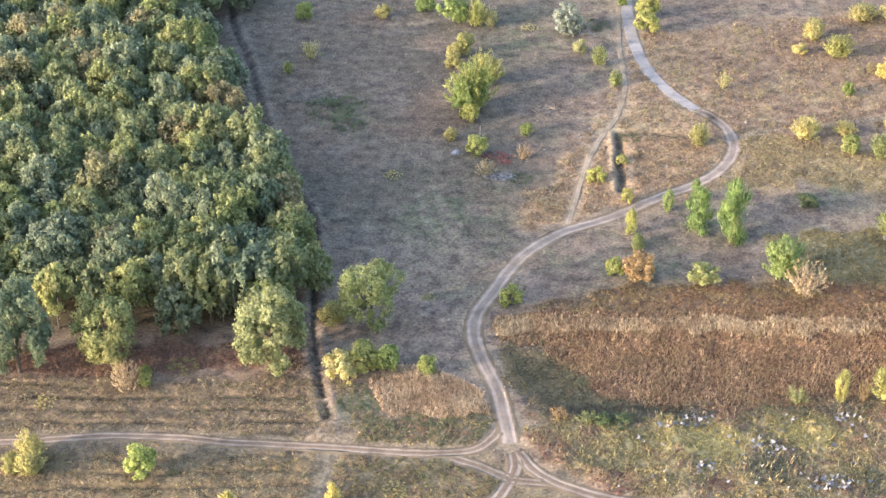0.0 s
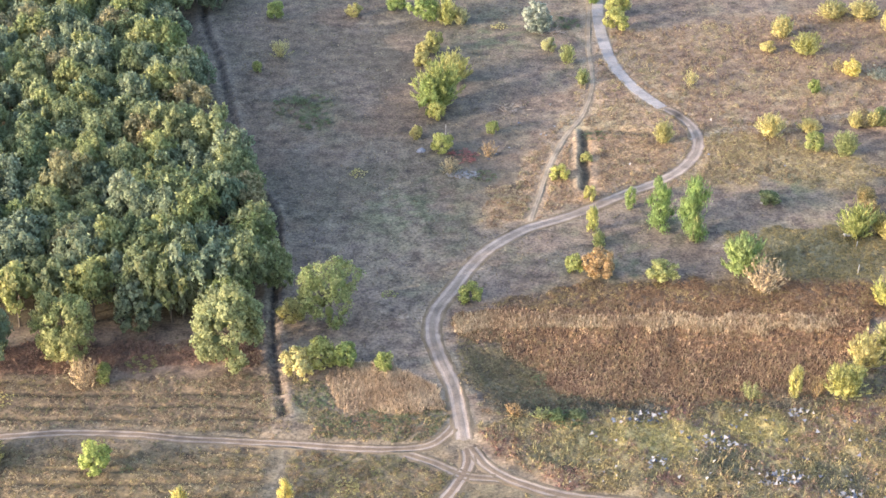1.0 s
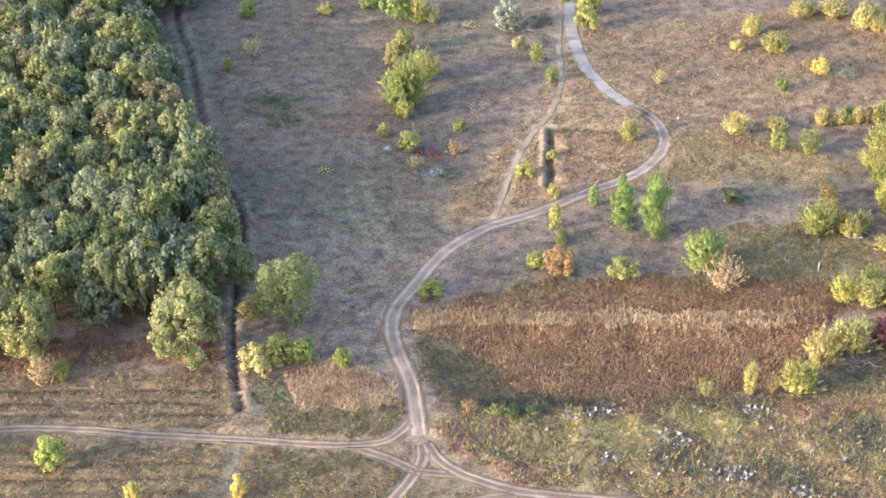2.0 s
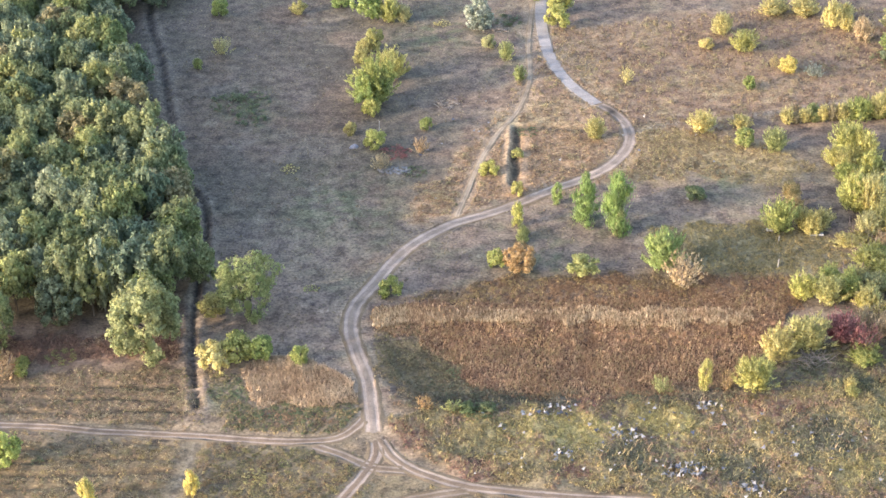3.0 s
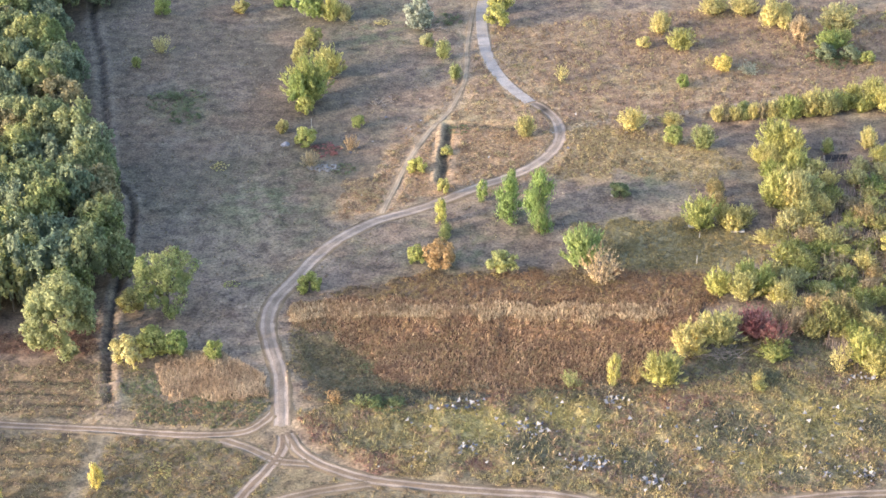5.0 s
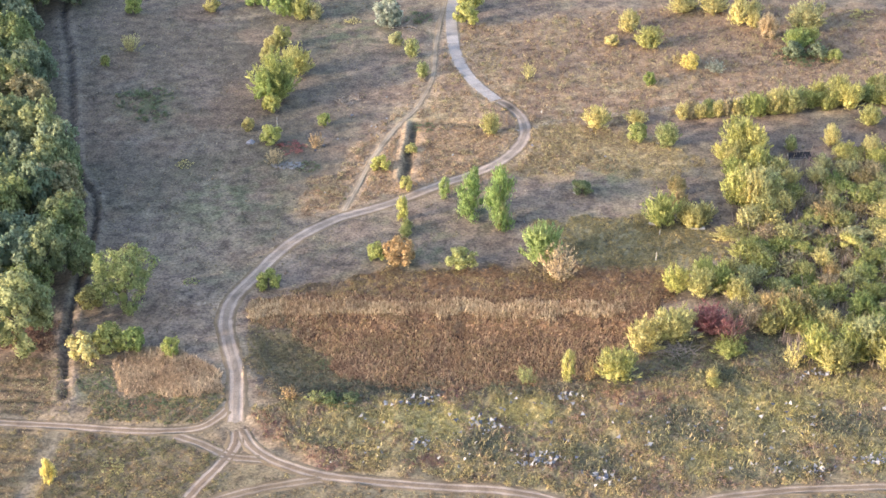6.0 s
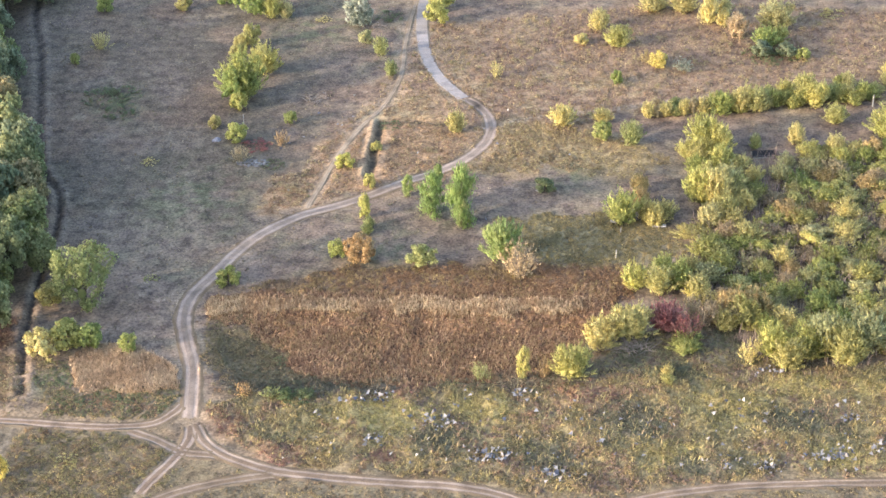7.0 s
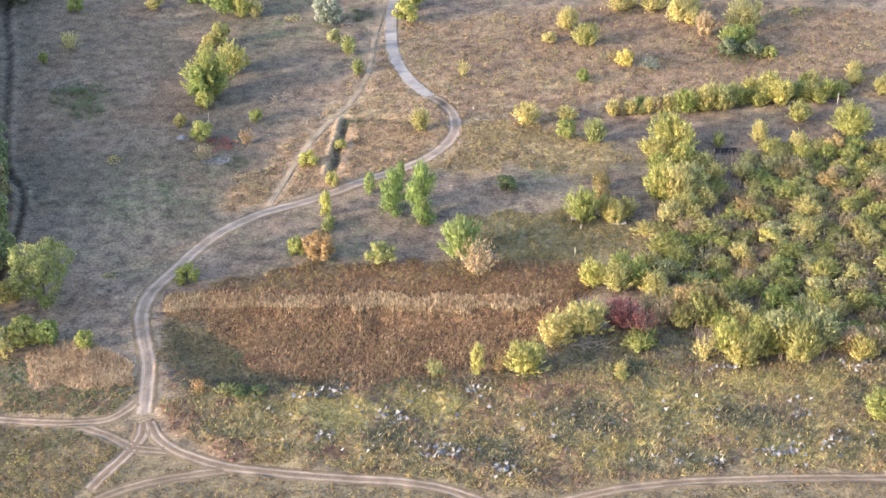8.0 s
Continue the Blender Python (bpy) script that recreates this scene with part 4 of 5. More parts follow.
            if k % 6 == 0 and form == "spray":
                clumps.append(((start + (end - start) * 0.5) * np.array([0.75, 0.75, 0.85]), 0.1))
            shoots_along.append(np.repeat([(end - start) / np.linalg.norm(end - start)], n, 0))
    centres, ways = np.vstack(centres), np.vstack(ways)
    centres[:, 2] = np.maximum(centres[:, 2], 0.03)
    return centres, ways / (np.linalg.norm(ways, axis=1)[:, None] + 1e-9), clumps, np.vstack(shoots_along) if shoots_along else None


def tube(points, radii, sides=5):
    """Corners and faces of a tapering limb along the points."""
    ring = [(math.cos(6.283 * k / sides), math.sin(6.283 * k / sides)) for k in range(sides)]
    ahead = (points[-1] - points[0]).normalized()
    a = ahead.orthogonal().normalized()
    b = ahead.cross(a)
    verts = [p + a * (c * r) + b * (s * r) for p, r in zip(points, radii) for c, s in ring]
    faces = [(i * sides + k, i * sides + (k + 1) % sides, (i + 1) * sides + (k + 1) % sides, (i + 1) * sides + k) for i in range(len(points) - 1) for k in range(sides)]
    return verts, faces


def wood_mesh(form, seed, thick):
    """A trunk with limbs, or a spray of stems, for a plant 1 m across and 1 m high."""
    rng = random.Random(seed)
    verts, faces = [], []

    def limb(points, radii, sides=5):
        v, f = tube([Vector(p) for p in points], radii, sides)
        faces.extend([tuple(i + len(verts) for i in face) for face in f])
        verts.extend(v)

    if form in ("oak", "full", "dome", "round", "airy", "poplar"):
        lean = rng.uniform(-0.03, 0.03)
        limb([(0, 0, -0.03), (lean, 0, 0.25), (lean * 1.5, lean, 0.5), (lean, lean, 0.8)], [thick, thick * 0.8, thick * 0.5, thick * 0.12], 6)
        for k in range(7):
            v, h = 6.283 * k / 7 + rng.uniform(-0.3, 0.3), rng.uniform(0.22, 0.55)
            reach = rng.uniform(0.22, 0.4) * (0.5 if form == "poplar" else 1)
            limb([(lean, 0, h), (math.cos(v) * reach * 0.5, math.sin(v) * reach * 0.5, h + 0.1), (math.cos(v) * reach, math.sin(v) * reach, h + rng.uniform(0.15, 0.3))], [thick * 0.45, thick * 0.3, thick * 0.08])
    else:
        for k in range(16 if form == "bare" else 9):
            v, reach, top = rng.uniform(0, 6.283), rng.uniform(0.1, 0.46), rng.uniform(0.5, 0.95)
            c, s = math.cos(v) * reach, math.sin(v) * reach
            top *= 1 - 0.6 * reach
            limb([(c * 0.15, s * 0.15, -0.02), (c * 0.55, s * 0.55, top * 0.55), (c, s, top)], [thick * 0.4, thick * 0.28, thick * 0.08], 4)
    mesh = bpy.data.meshes.new("wood")
    mesh.from_pydata([tuple(v) for v in verts], [], faces)
    return mesh


CROWNS, WOODS = {}, {}


def crown_mesh(form, size, variant, tint):
    """Crown meshes are shared: one a form, size class, variant and leaf colour."""
    leaf = {"small": 0.088, "middle": 0.066, "large": 0.045, "huge": 0.034}[size]
    key = (form, size, variant)
    if key not in CROWNS:
        leaf *= {"spray": 0.72, "bare": 0.7, "poplar": 0.55, "dome": 0.72, "full": 0.85, "low": 0.5, "round": 0.85, "airy": 0.8}.get(form, 1.0)
        leaf *= 0.75 if size == "small" and form == "round" else 1.0
        rng = np.random.RandomState(sum(map(ord, form + size)) * 10 + variant)
        centres, ways, clumps, along = crown_points(form, rng, leaf)
        points, faces, soft = leaf_cards(centres, ways, leaf, rng, along=along)
        faces = faces.tolist()
        for middle, radius in clumps:
            lump = middle + BALL * radius * rng.uniform(0.6, 1.15, (len(BALL), 1))
            lump[:, 2] = np.maximum(lump[:, 2], 0.03)
            faces += (BALL_FACES + len(points)).tolist()
            way = BALL + 0.9 * (middle - np.array([0, 0, 0.35])) + 0.25 * rng.normal(size=BALL.shape)
            points, soft = np.vstack([points, lump]), np.vstack([soft, way / np.linalg.norm(way, axis=1)[:, None]])
        CROWNS[key] = points, faces, soft
    if (*key, tint) not in CROWNS:
        points, faces, soft = CROWNS[key]
        mesh = bpy.data.meshes.new("crown")
        mesh.from_pydata(points.tolist(), [], faces)
        mesh.polygons.foreach_set("use_smooth", [True] * len(faces))
        mesh.normals_split_custom_set_from_vertices(soft.tolist())
        mesh.materials.append(LEAF[tint])
        CROWNS[*key, tint] = mesh
    return CROWNS[*key, tint]


def stem_mesh(form, variant):
    if (form, variant) not in WOODS:
        mesh = wood_mesh(form, 31 * variant + len(form), 0.03 if form in ("oak", "full", "dome", "round", "airy", "poplar") else 0.02)
        mesh.materials.append(BARK if form != "bare" else TWIG)
        WOODS[form, variant] = mesh
    return WOODS[form, variant]


PICK = random.Random(11)
WORDS = {
    "full": "broad leafy tree with {}", "dome": "wide domed shrub with {}",
    "oak": "broad tree with {}", "round": "rounded shrub with {}", "low": "low shrub with {}", "spray": "upright shrub with {}",
    "poplar": "slender tree with {}", "bare": "half-bare shrub with {}", "airy": "lone open-crowned tree with {}",
}


def plant(name, x, y, width, height, tint, form, where, group="", lift=0.0, category="shrub"):
    """A shrub or tree: an empty at its foot with a crown and its wood. lift: how far the crown's foot is off the ground, as a part of the height."""
    root = new(name)
    root.matrix_world = pose(x, y, land_at(x, y) - 0.08, 0, 0, PICK.uniform(0, 360))
    if form == "low":
        height = min(height, 0.3 * width)
    variant = PICK.randrange(4)
    size = "small" if width < 4.2 else "middle" if width < 9.5 else "large" if width < 12.55 else "huge"
    crown = part("crown", crown_mesh(form, size, variant, tint), root, LEAVES[tint][2])
    fuller = {"spray": 1.22, "bare": 1.2, "poplar": 1.15}.get(form, 1.06)
    crown.scale = (width * fuller, width * fuller * PICK.uniform(0.92, 1.08), height * (1 - lift) * 1.06)
    crown.location.z = height * lift
    stems = part("trunk" if form in ("oak", "full", "dome", "round", "airy", "poplar") and height > 4 else "wood", stem_mesh(form, variant), root)
    stems.scale = (width, width, height)
    words = WORDS[form]
    return tagged(root, words.format(LEAVES[tint][2]) + " " + where, category, group)


for x, y, w, h, tint, form in EDGE_TREES:
    lone = form == "airy"
    plant("field_tree" if lone else "oak_tree", x, y, w, h, tint, form if lone else "full", "alone on the dark meadow" if lone else "at the wood's edge", lift=0.03, category="tree")
for rows, where, group in (
    (NEAR_SHRUBS, "beside the dirt tracks", ""), (MIDDLE_SHRUBS, "below the track", ""), (BEND_SHRUBS, "near the paved lane", ""),
    (MEADOW_SHRUBS, "on the meadow", ""), (RUIN_SHRUBS, "near the rubble", ""), (SLOPE_SHRUBS, "on the dry slope", ""),
    (SLOPE_SHRUBS_FAR, "on the dry slope", ""), (HEDGE, "in a hedge row", "hedge row"), (LOW_HEDGE, "in a low hedge", "low hedge row"),
    (THICKET_FRONT, "edging the thicket", ""), (THICKET_NEAR, "beside the reed bed", ""),
):
    for x, y, w, h, tint, form in rows:
        tall = form == "poplar" and h > 4.5
        plant("young_tree" if tall else {"round": "round_shrub", "dome": "round_shrub", "bare": "bare_shrub", "low": "low_shrub"}.get(form, "shrub"), x, y, w, h, tint, form, where, group, category="tree" if tall else "shrub")


def scattered(area, gap, seed, edge=0.0):
    """Uneven places about gap metres apart inside a region of the plan."""
    rng = random.Random(seed)
    xs, ys = [p[0] for p in area], [p[1] for p in area]
    places, row = [], 0
    y = min(ys)
    while y < max(ys):
        x = min(xs) + (gap / 2 if row % 2 else 0)
        while x < max(xs):
            places.append((x + rng.uniform(-0.32, 0.32) * gap, y + rng.uniform(-0.32, 0.32) * gap))
            x += gap
        y, row = y + gap * 0.87, row + 1
    p = np.array(places)
    return p[inside(area, p[:, 0], p[:, 1])]


# the oak wood
for x, y in scattered(WOOD_EDGE, 8.2, 5):
    if x < -150 - (y - 300) * 0.3 or x < -108 - (y - 224) * 0.31:
        continue
    tint = PICK.choices(["oak", "oak_olive", "oak_yellow", "oak_grey", "oak_brown"], [4, 6, 4, 2, 1.0])[0]
    plant("oak_tree", x, y, PICK.uniform(9, 12.5), PICK.uniform(12.5, 17), tint, "oak", "in a dense oak wood", "oak wood", lift=0.1, category="tree")

# the thicket
for x, y in scattered(THICKET, 5.7, 8):
    if x > 150 + (y - 270) * 0.18 or (abs(x - HEAP[0]) < 5 and -8 < y - HEAP[1] < 5):
        continue
    tint = PICK.choices(["yellowgreen", "pale", "amber", "olive", "sage", "yellow", "bare", "orange", "red", "green", "lime"], [7, 11, 7, 0.6, 1.4, 9, 5, 1.8, 0.35, 0.5, 2.5])[0]
    form = PICK.choices(["spray", "round", "bare"], [8, 1, 1])[0]
    plant("thicket_bush", x, y, PICK.uniform(4.8, 7.8), PICK.uniform(2.6, 4.9), tint, form, "in dense thicket", "thicket shrubs")


# ---- low plants, past counting ----
def strewn(area, count, seed):
    rng = np.random.RandomState(seed)
    xs, ys = [p[0] for p in area], [p[1] for p in area]
    x, y = rng.uniform(min(xs), max(xs), count), rng.uniform(min(ys), max(ys), count)
    keep = inside(area, x + 1.5 * rolling(x, y, 9, 1), y + 1.5 * rolling(x, y, 9, 2)) & (far_from(EVERY_ROAD, x, y) > 1.3 + 0.9 * rng.uniform(size=count)) & (far_from(TRENCH_LINE, x, y) > 3.2)
    return x[keep], y[keep], rng


def patch_tints(tints, x, y, rng):
    """A tint for each plant: neighbours tend to share one."""
    drift = 0.5 + 0.45 * rolling(x, y, 9, 0) + 0.35 * rolling(x, y, 22, 3) + 0.16 * rng.normal(size=len(x))
    return np.array(tints)[np.clip(drift * len(tints), 0, len(tints) - 1).astype(int)] * rng.uniform(0.84, 1.16, (len(x), 1))


# weeds standing in the reeds' painted shade take the dark tints too
ZONES = [(YELLOW_WEEDS, [(0.46, 0.40, 0.17), (0.41, 0.38, 0.16), (0.49, 0.42, 0.2)]), (DARK_WEEDS_AND_SHADE, [(0.19, 0.195, 0.125), (0.22, 0.2, 0.15), (0.165, 0.175, 0.12)]), (RUST_WEEDS, [(0.36, 0.22, 0.16), (0.42, 0.29, 0.18), (0.27, 0.16, 0.14)])]


def zone_tints(pick, x, y, rng):
    for patches, tints in ZONES:
        taken = in_patches(patches, x, y) > rng.uniform(0.25, 0.75, len(x))
        pick[taken] = np.array(tints)[rng.randint(0, len(tints), taken.sum())] * rng.uniform(0.8, 1.2, (taken.sum(), 1))
    return pick


def blades(name, x, y, rng, height, width, each, tints, lean, label, clump=0.15):
    """Tufts of upright pointed blades, each tuft one of the tints."""
    n = len(x) * each
    tuft = np.repeat(np.arange(len(x)), each)
    size = (rng.uniform(0.55, 1.3, len(x)) * height)[tuft] * rng.uniform(0.7, 1.15, n)
    turn = rng.uniform(0, 6.283, n)
    base = np.stack([x, y, land(x, y) - 0.05], 1)[tuft] + np.stack([np.cos(turn), np.sin(turn), np.zeros(n)], 1) * clump * rng.uniform(0, 1, (n, 1))
    across = np.stack([-np.sin(turn), np.cos(turn), np.zeros(n)], 1) * width * rng.uniform(0.6, 1.4, (n, 1))
    tip = base + np.stack([np.cos(turn) * lean, np.sin(turn) * lean, np.ones(n)], 1) * size[:, None]
    middle = base + (tip - base) * 0.55 + np.array([0, 0, 0.05])
    points = np.stack([base - across * 0.5, base + across * 0.5, middle + across * 0.5, tip, middle - across * 0.5], 1).reshape(-1, 3)
    faces = np.arange(5 * n).reshape(n, 5)
    pick = patch_tints(tints, x, y, rng)
    ob = sheet(name, points, faces, np.repeat(pick[tuft], 5, 0), LOW_PLANTS)
    return tagged(ob, label, "plants", kind="stuff")


def weeds(name, x, y, rng, width, height, each, leaf, tints, label):
    """Bushy weeds: little domes of pointed leaves, each dome one of the tints."""
    n = len(x) * each
    clump = np.repeat(np.arange(len(x)), each)
    size = rng.uniform(0.5, 1.4, (len(x), 1))
    d = ball_points(n, rng)
    d[:, 2] = np.abs(d[:, 2])
    centres = np.stack([x, y, land(x, y)], 1)[clump] + d * np.array([width * 0.5, width * 0.5, height]) * size[clump] * rng.uniform(0.5, 1, (n, 1))
    points, faces, soft = leaf_cards(centres, d + np.array([0, 0, 0.3]), leaf, rng, 0.38)
    pick = zone_tints(patch_tints(tints, x, y, rng), x, y, rng)
    ob = sheet(name, points, faces, np.repeat(pick[clump], 3, 0), LOW_PLANTS, True, soft)
    return tagged(ob, label, "plants", kind="stuff")


blades("reeds", *strewn(REED_BED, 46000, 1), 0.6, 0.14, 2, [(0.35, 0.24, 0.155), (0.42, 0.30, 0.195), (0.38, 0.30, 0.175), (0.41, 0.275, 0.18), (0.50, 0.38, 0.25), (0.33, 0.225, 0.155)], 0.55, "dense stand of dry reddish-brown reeds in a hollow")
REED_TOP = [(-8.8, 279.6), (6.0, 282.0), (41.5, 283.5), (70.5, 285.5), (74.5, 290.0), (41.5, 288.5), (6.0, 287.2), (-9.2, 286.6)]
blades("reeds", *strewn(REED_TOP, 15000, 2), 0.85, 0.12, 2, [(0.64, 0.53, 0.37), (0.58, 0.46, 0.315), (0.50, 0.375, 0.25)], 0.2, "band of tall pale tan reeds along the hollow")
blades("reeds", *strewn(LEFT_REEDS, 11000, 3), 0.7, 0.12, 2, [(0.62, 0.51, 0.37), (0.57, 0.45, 0.32), (0.51, 0.39, 0.27)], 0.45, "patch of dry pinkish tan reeds by the track")
weeds("weeds", *strewn(BANK_STRIP, 4200, 4), 1.2, 0.6, 14, 0.2, [(0.34, 0.22, 0.13), (0.28, 0.19, 0.12), (0.40, 0.31, 0.15), (0.27, 0.21, 0.14)], "brown and rust autumn weeds along the bank")
weeds("weeds", *strewn(WEED_STRIP, 15000, 5), 1.35, 0.5, 17, 0.195, [(0.255, 0.25, 0.15), (0.33, 0.285, 0.165), (0.47, 0.385, 0.18), (0.43, 0.35, 0.17), (0.36, 0.29, 0.175), (0.29, 0.22, 0.165), (0.40, 0.27, 0.185), (0.28, 0.22, 0.19)], "mixed yellow, olive and brown weeds over dumped ground")
weeds("weeds", *strewn(TAN_FIELD, 2600, 19), 1.0, 0.5, 12, 0.2, [(0.46, 0.38, 0.2), (0.38, 0.31, 0.17), (0.5, 0.42, 0.22), (0.34, 0.26, 0.16)], "tan and yellow dry grass in the field")
weeds("weeds", *strewn(RUST_FIELD, 2400, 20), 0.9, 0.4, 11, 0.19, [(0.48, 0.35, 0.21), (0.38, 0.26, 0.17), (0.5, 0.4, 0.24), (0.33, 0.23, 0.16)], "rusty dry grass inside the bend")
weeds("weeds", *strewn(DARK_HERBS, 1300, 21), 0.9, 0.4, 11, 0.2, [(0.16, 0.2, 0.12), (0.2, 0.23, 0.12), (0.27, 0.25, 0.15), (0.33, 0.28, 0.17)], "dark green herbs round the dry reeds")
blades("brushwood", *strewn(THICKET, 9000, 31), 2.6, 0.12, 3, [(0.40, 0.33, 0.30), (0.34, 0.28, 0.25), (0.44, 0.38, 0.28), (0.38, 0.29, 0.27)], 0.35, "grey and purplish bare stems between the thicket's shrubs", 0.5)
weeds("weeds", *strewn(REED_FOOT, 1500, 36), 1.4, 0.7, 16, 0.2, [(0.2, 0.195, 0.125), (0.31, 0.22, 0.145), (0.25, 0.235, 0.165), (0.33, 0.28, 0.19), (0.17, 0.16, 0.12)], "dark olive, rusty and grey weeds along the foot of the reeds")
HOLLOW = [(-8.5, 281.0), (1.5, 281.0), (6.0, 274.0), (12.0, 266.0), (22.0, 259.0), (14.0, 254.6), (2.0, 256.8), (-6.5, 264.2)]
weeds("weeds", *strewn(HOLLOW, 2800, 14), 0.9, 0.4, 9, 0.2, [(0.25, 0.215, 0.125), (0.30, 0.24, 0.15), (0.22, 0.2, 0.12)], "low olive weeds on the hollow's floor")
weeds("weeds", *strewn(SKIRT, 2600, 15), 1.1, 0.5, 12, 0.2, [(0.2, 0.21, 0.13), (0.27, 0.26, 0.15), (0.24, 0.19, 0.15), (0.33, 0.3, 0.15)], "olive weeds at the foot of the thicket")
weeds("weeds", *strewn(OLIVE_FIELD, 3800, 16), 1.1, 0.4, 10, 0.2, [(0.30, 0.27, 0.15), (0.38, 0.32, 0.15), (0.26, 0.24, 0.14), (0.43, 0.34, 0.16)], "olive and yellow rough grass below the thicket")
weeds("weeds", *strewn(BRACKEN, 2600, 6), 1.1, 0.6, 13, 0.2, [(0.33, 0.21, 0.155), (0.28, 0.19, 0.14), (0.37, 0.28, 0.19)], "rust-brown bracken along the wood's edge")
blades("grass", *strewn(OCHRE_SLOPE, 14000, 7), 0.5, 0.13, 3, [(0.42, 0.33, 0.21), (0.38, 0.28, 0.19), (0.33, 0.235, 0.16), (0.44, 0.36, 0.21)], 0.5, "dry ochre grass tufts on the slope")
weeds("weeds", *strewn(OCHRE_SLOPE, 13000, 8), 0.85, 0.55, 10, 0.2, [(0.26, 0.18, 0.13), (0.40, 0.33, 0.2), (0.32, 0.225, 0.155), (0.47, 0.38, 0.23)], "dry brown weeds on the slope")
weeds("weeds", *strewn(OCHRE_SLOPE, 1000, 18), 2.2, 0.9, 40, 0.24, [(0.43, 0.34, 0.21), (0.46, 0.39, 0.22), (0.39, 0.29, 0.2), (0.38, 0.34, 0.19)], "scattered low tan and yellow bushes on the slope")
OPEN_LAND = [(-115, 210), (150, 210), (165, 300), (165, 460), (-100, 460), (-60, 340), (-40, 280), (-115, 275)]
blades("grass", *strewn(OPEN_LAND, 15000, 9), 0.32, 0.16, 2, [(0.35, 0.29, 0.19), (0.30, 0.245, 0.16), (0.25, 0.23, 0.14)], 0.6, "short dry grass tufts on the open land")
weeds("weeds", *strewn(OPEN_LAND, 5200, 23), 0.7, 0.3, 7, 0.19, [(0.15, 0.15, 0.095), (0.21, 0.2, 0.12), (0.22, 0.165, 0.12), (0.36, 0.29, 0.2), (0.45, 0.39, 0.26)], "scattered dry weeds on the dark meadow")
NEAR_RIGHT = [(-9, 211), (140, 212), (140, 233), (75, 230), (30, 228), (8, 233)]
weeds("weeds", *strewn(NEAR_RIGHT, 3600, 24), 1.1, 0.4, 14, 0.15, [(0.36, 0.29, 0.16), (0.30, 0.25, 0.15), (0.27, 0.2, 0.13), (0.42, 0.35, 0.18)], "dry brown and olive weeds below the tracks")
weeds("weeds", *strewn(BELOW_REEDS, 1100, 25), 1.0, 0.4, 12, 0.2, [(0.36, 0.25, 0.16), (0.24, 0.25, 0.13), (0.42, 0.33, 0.18), (0.18, 0.2, 0.11)], "rusty and green weeds between the reeds and the track")
blades("grass", *strewn(WEED_STRIP, 9000, 32), 0.85, 0.13, 2, [(0.33, 0.31, 0.16), (0.43, 0.38, 0.18), (0.47, 0.40, 0.21), (0.40, 0.31, 0.19), (0.29, 0.27, 0.15)], 0.75, "long yellow and olive grass on the dumped ground", 0.3)


def off_furrows(x, y, rng):
    keep = furrows(x, y) < 0.1
    return x[keep], y[keep], rng


for strip, count, seed in ((STRIPS, 3000, 33), (STRIPS_NEAR, 3400, 34)):
    weeds("weeds", *off_furrows(*strewn(strip, count, seed)), 1.6, 0.5, 22, 0.165, [(0.42, 0.35, 0.23), (0.38, 0.28, 0.195), (0.35, 0.30, 0.19), (0.45, 0.39, 0.255), (0.30, 0.285, 0.165), (0.40, 0.31, 0.21)], "tan, rusty and olive weeds on old plough strips")
weeds("weeds", *strewn(JUNCTION, 1500, 35), 1.6, 0.55, 22, 0.165, [(0.25, 0.24, 0.125), (0.34, 0.29, 0.155), (0.31, 0.22, 0.135), (0.43, 0.37, 0.18), (0.28, 0.25, 0.14), (0.22, 0.2, 0.115)], "olive, tan and rusty weeds where the tracks meet")
NEAR_LEFT = [(-130, 206), (0, 206), (-5, 238), (-36, 242), (-40, 262), (-130, 258)]
weeds("weeds", *strewn(NEAR_LEFT, 4500, 10), 1.1, 0.4, 14, 0.15, [(0.40, 0.33, 0.155), (0.37, 0.28, 0.16), (0.25, 0.24, 0.125), (0.38, 0.26, 0.155), (0.2, 0.2, 0.115)], "dry yellow and olive weeds between the tracks")


# ---- things ----
def boxed(name, size, material, bevel=0.03):
    bm = bmesh.new()
    bmesh.ops.create_cube(bm, size=1.0)
    bmesh.ops.scale(bm, vec=size, verts=bm.verts)
    bmesh.ops.bevel(bm, geom=bm.edges[:], offset=bevel, segments=2, affect="EDGES")
    mesh = bpy.data.meshes.new(name)
    bm.to_mesh(mesh)
    bm.free()
    mesh.materials.append(material)
    return mesh


def post(place, height, thick, label):
    x, y = place
    verts, faces = tube([Vector((0, 0, -0.3)), Vector((0.02, 0.0, height * 0.5)), Vector((0.05, 0.02, height))], [thick, thick * 0.9, thick * 0.75], 8)
    faces = faces + [tuple(range(16, 24))]
    mesh = bpy.data.meshes.new("pole")
    mesh.from_pydata([tuple(v) for v in verts], [], faces)
    mesh.materials.append(TIMBER)
    ob = new("pole", mesh)
    ob.matrix_world = pose(x, y, land_at(x, y))
    return tagged(ob, label, "pole")


post(POLE, 3.6, 0.1, "weathered grey wooden pole standing on the meadow")
post(POST, 2.2, 0.14, "short pale post in rough grass")
post(STUMP_POST, 1.5, 0.12, "short grey post stub in rough grass")
post(FAR_POST, 3.4, 0.13, "pale wooden post behind the hedge row")


def concrete_slab(place, length, turn):
    x, y = place
    root = new("concrete_slab", boxed("concrete_slab", (length, 1.1, 0.5), CONCRETE, 0.06))
    root.matrix_world = pose(x, y, land_at(x, y) + 0.2, 0, 2, turn)
    return tagged(root, "pale broken concrete slab lying in the grass", "slab", "concrete slabs")


concrete_slab(SLAB_A, 1.9, 12)
concrete_slab(SLAB_B, 3.2, 4)


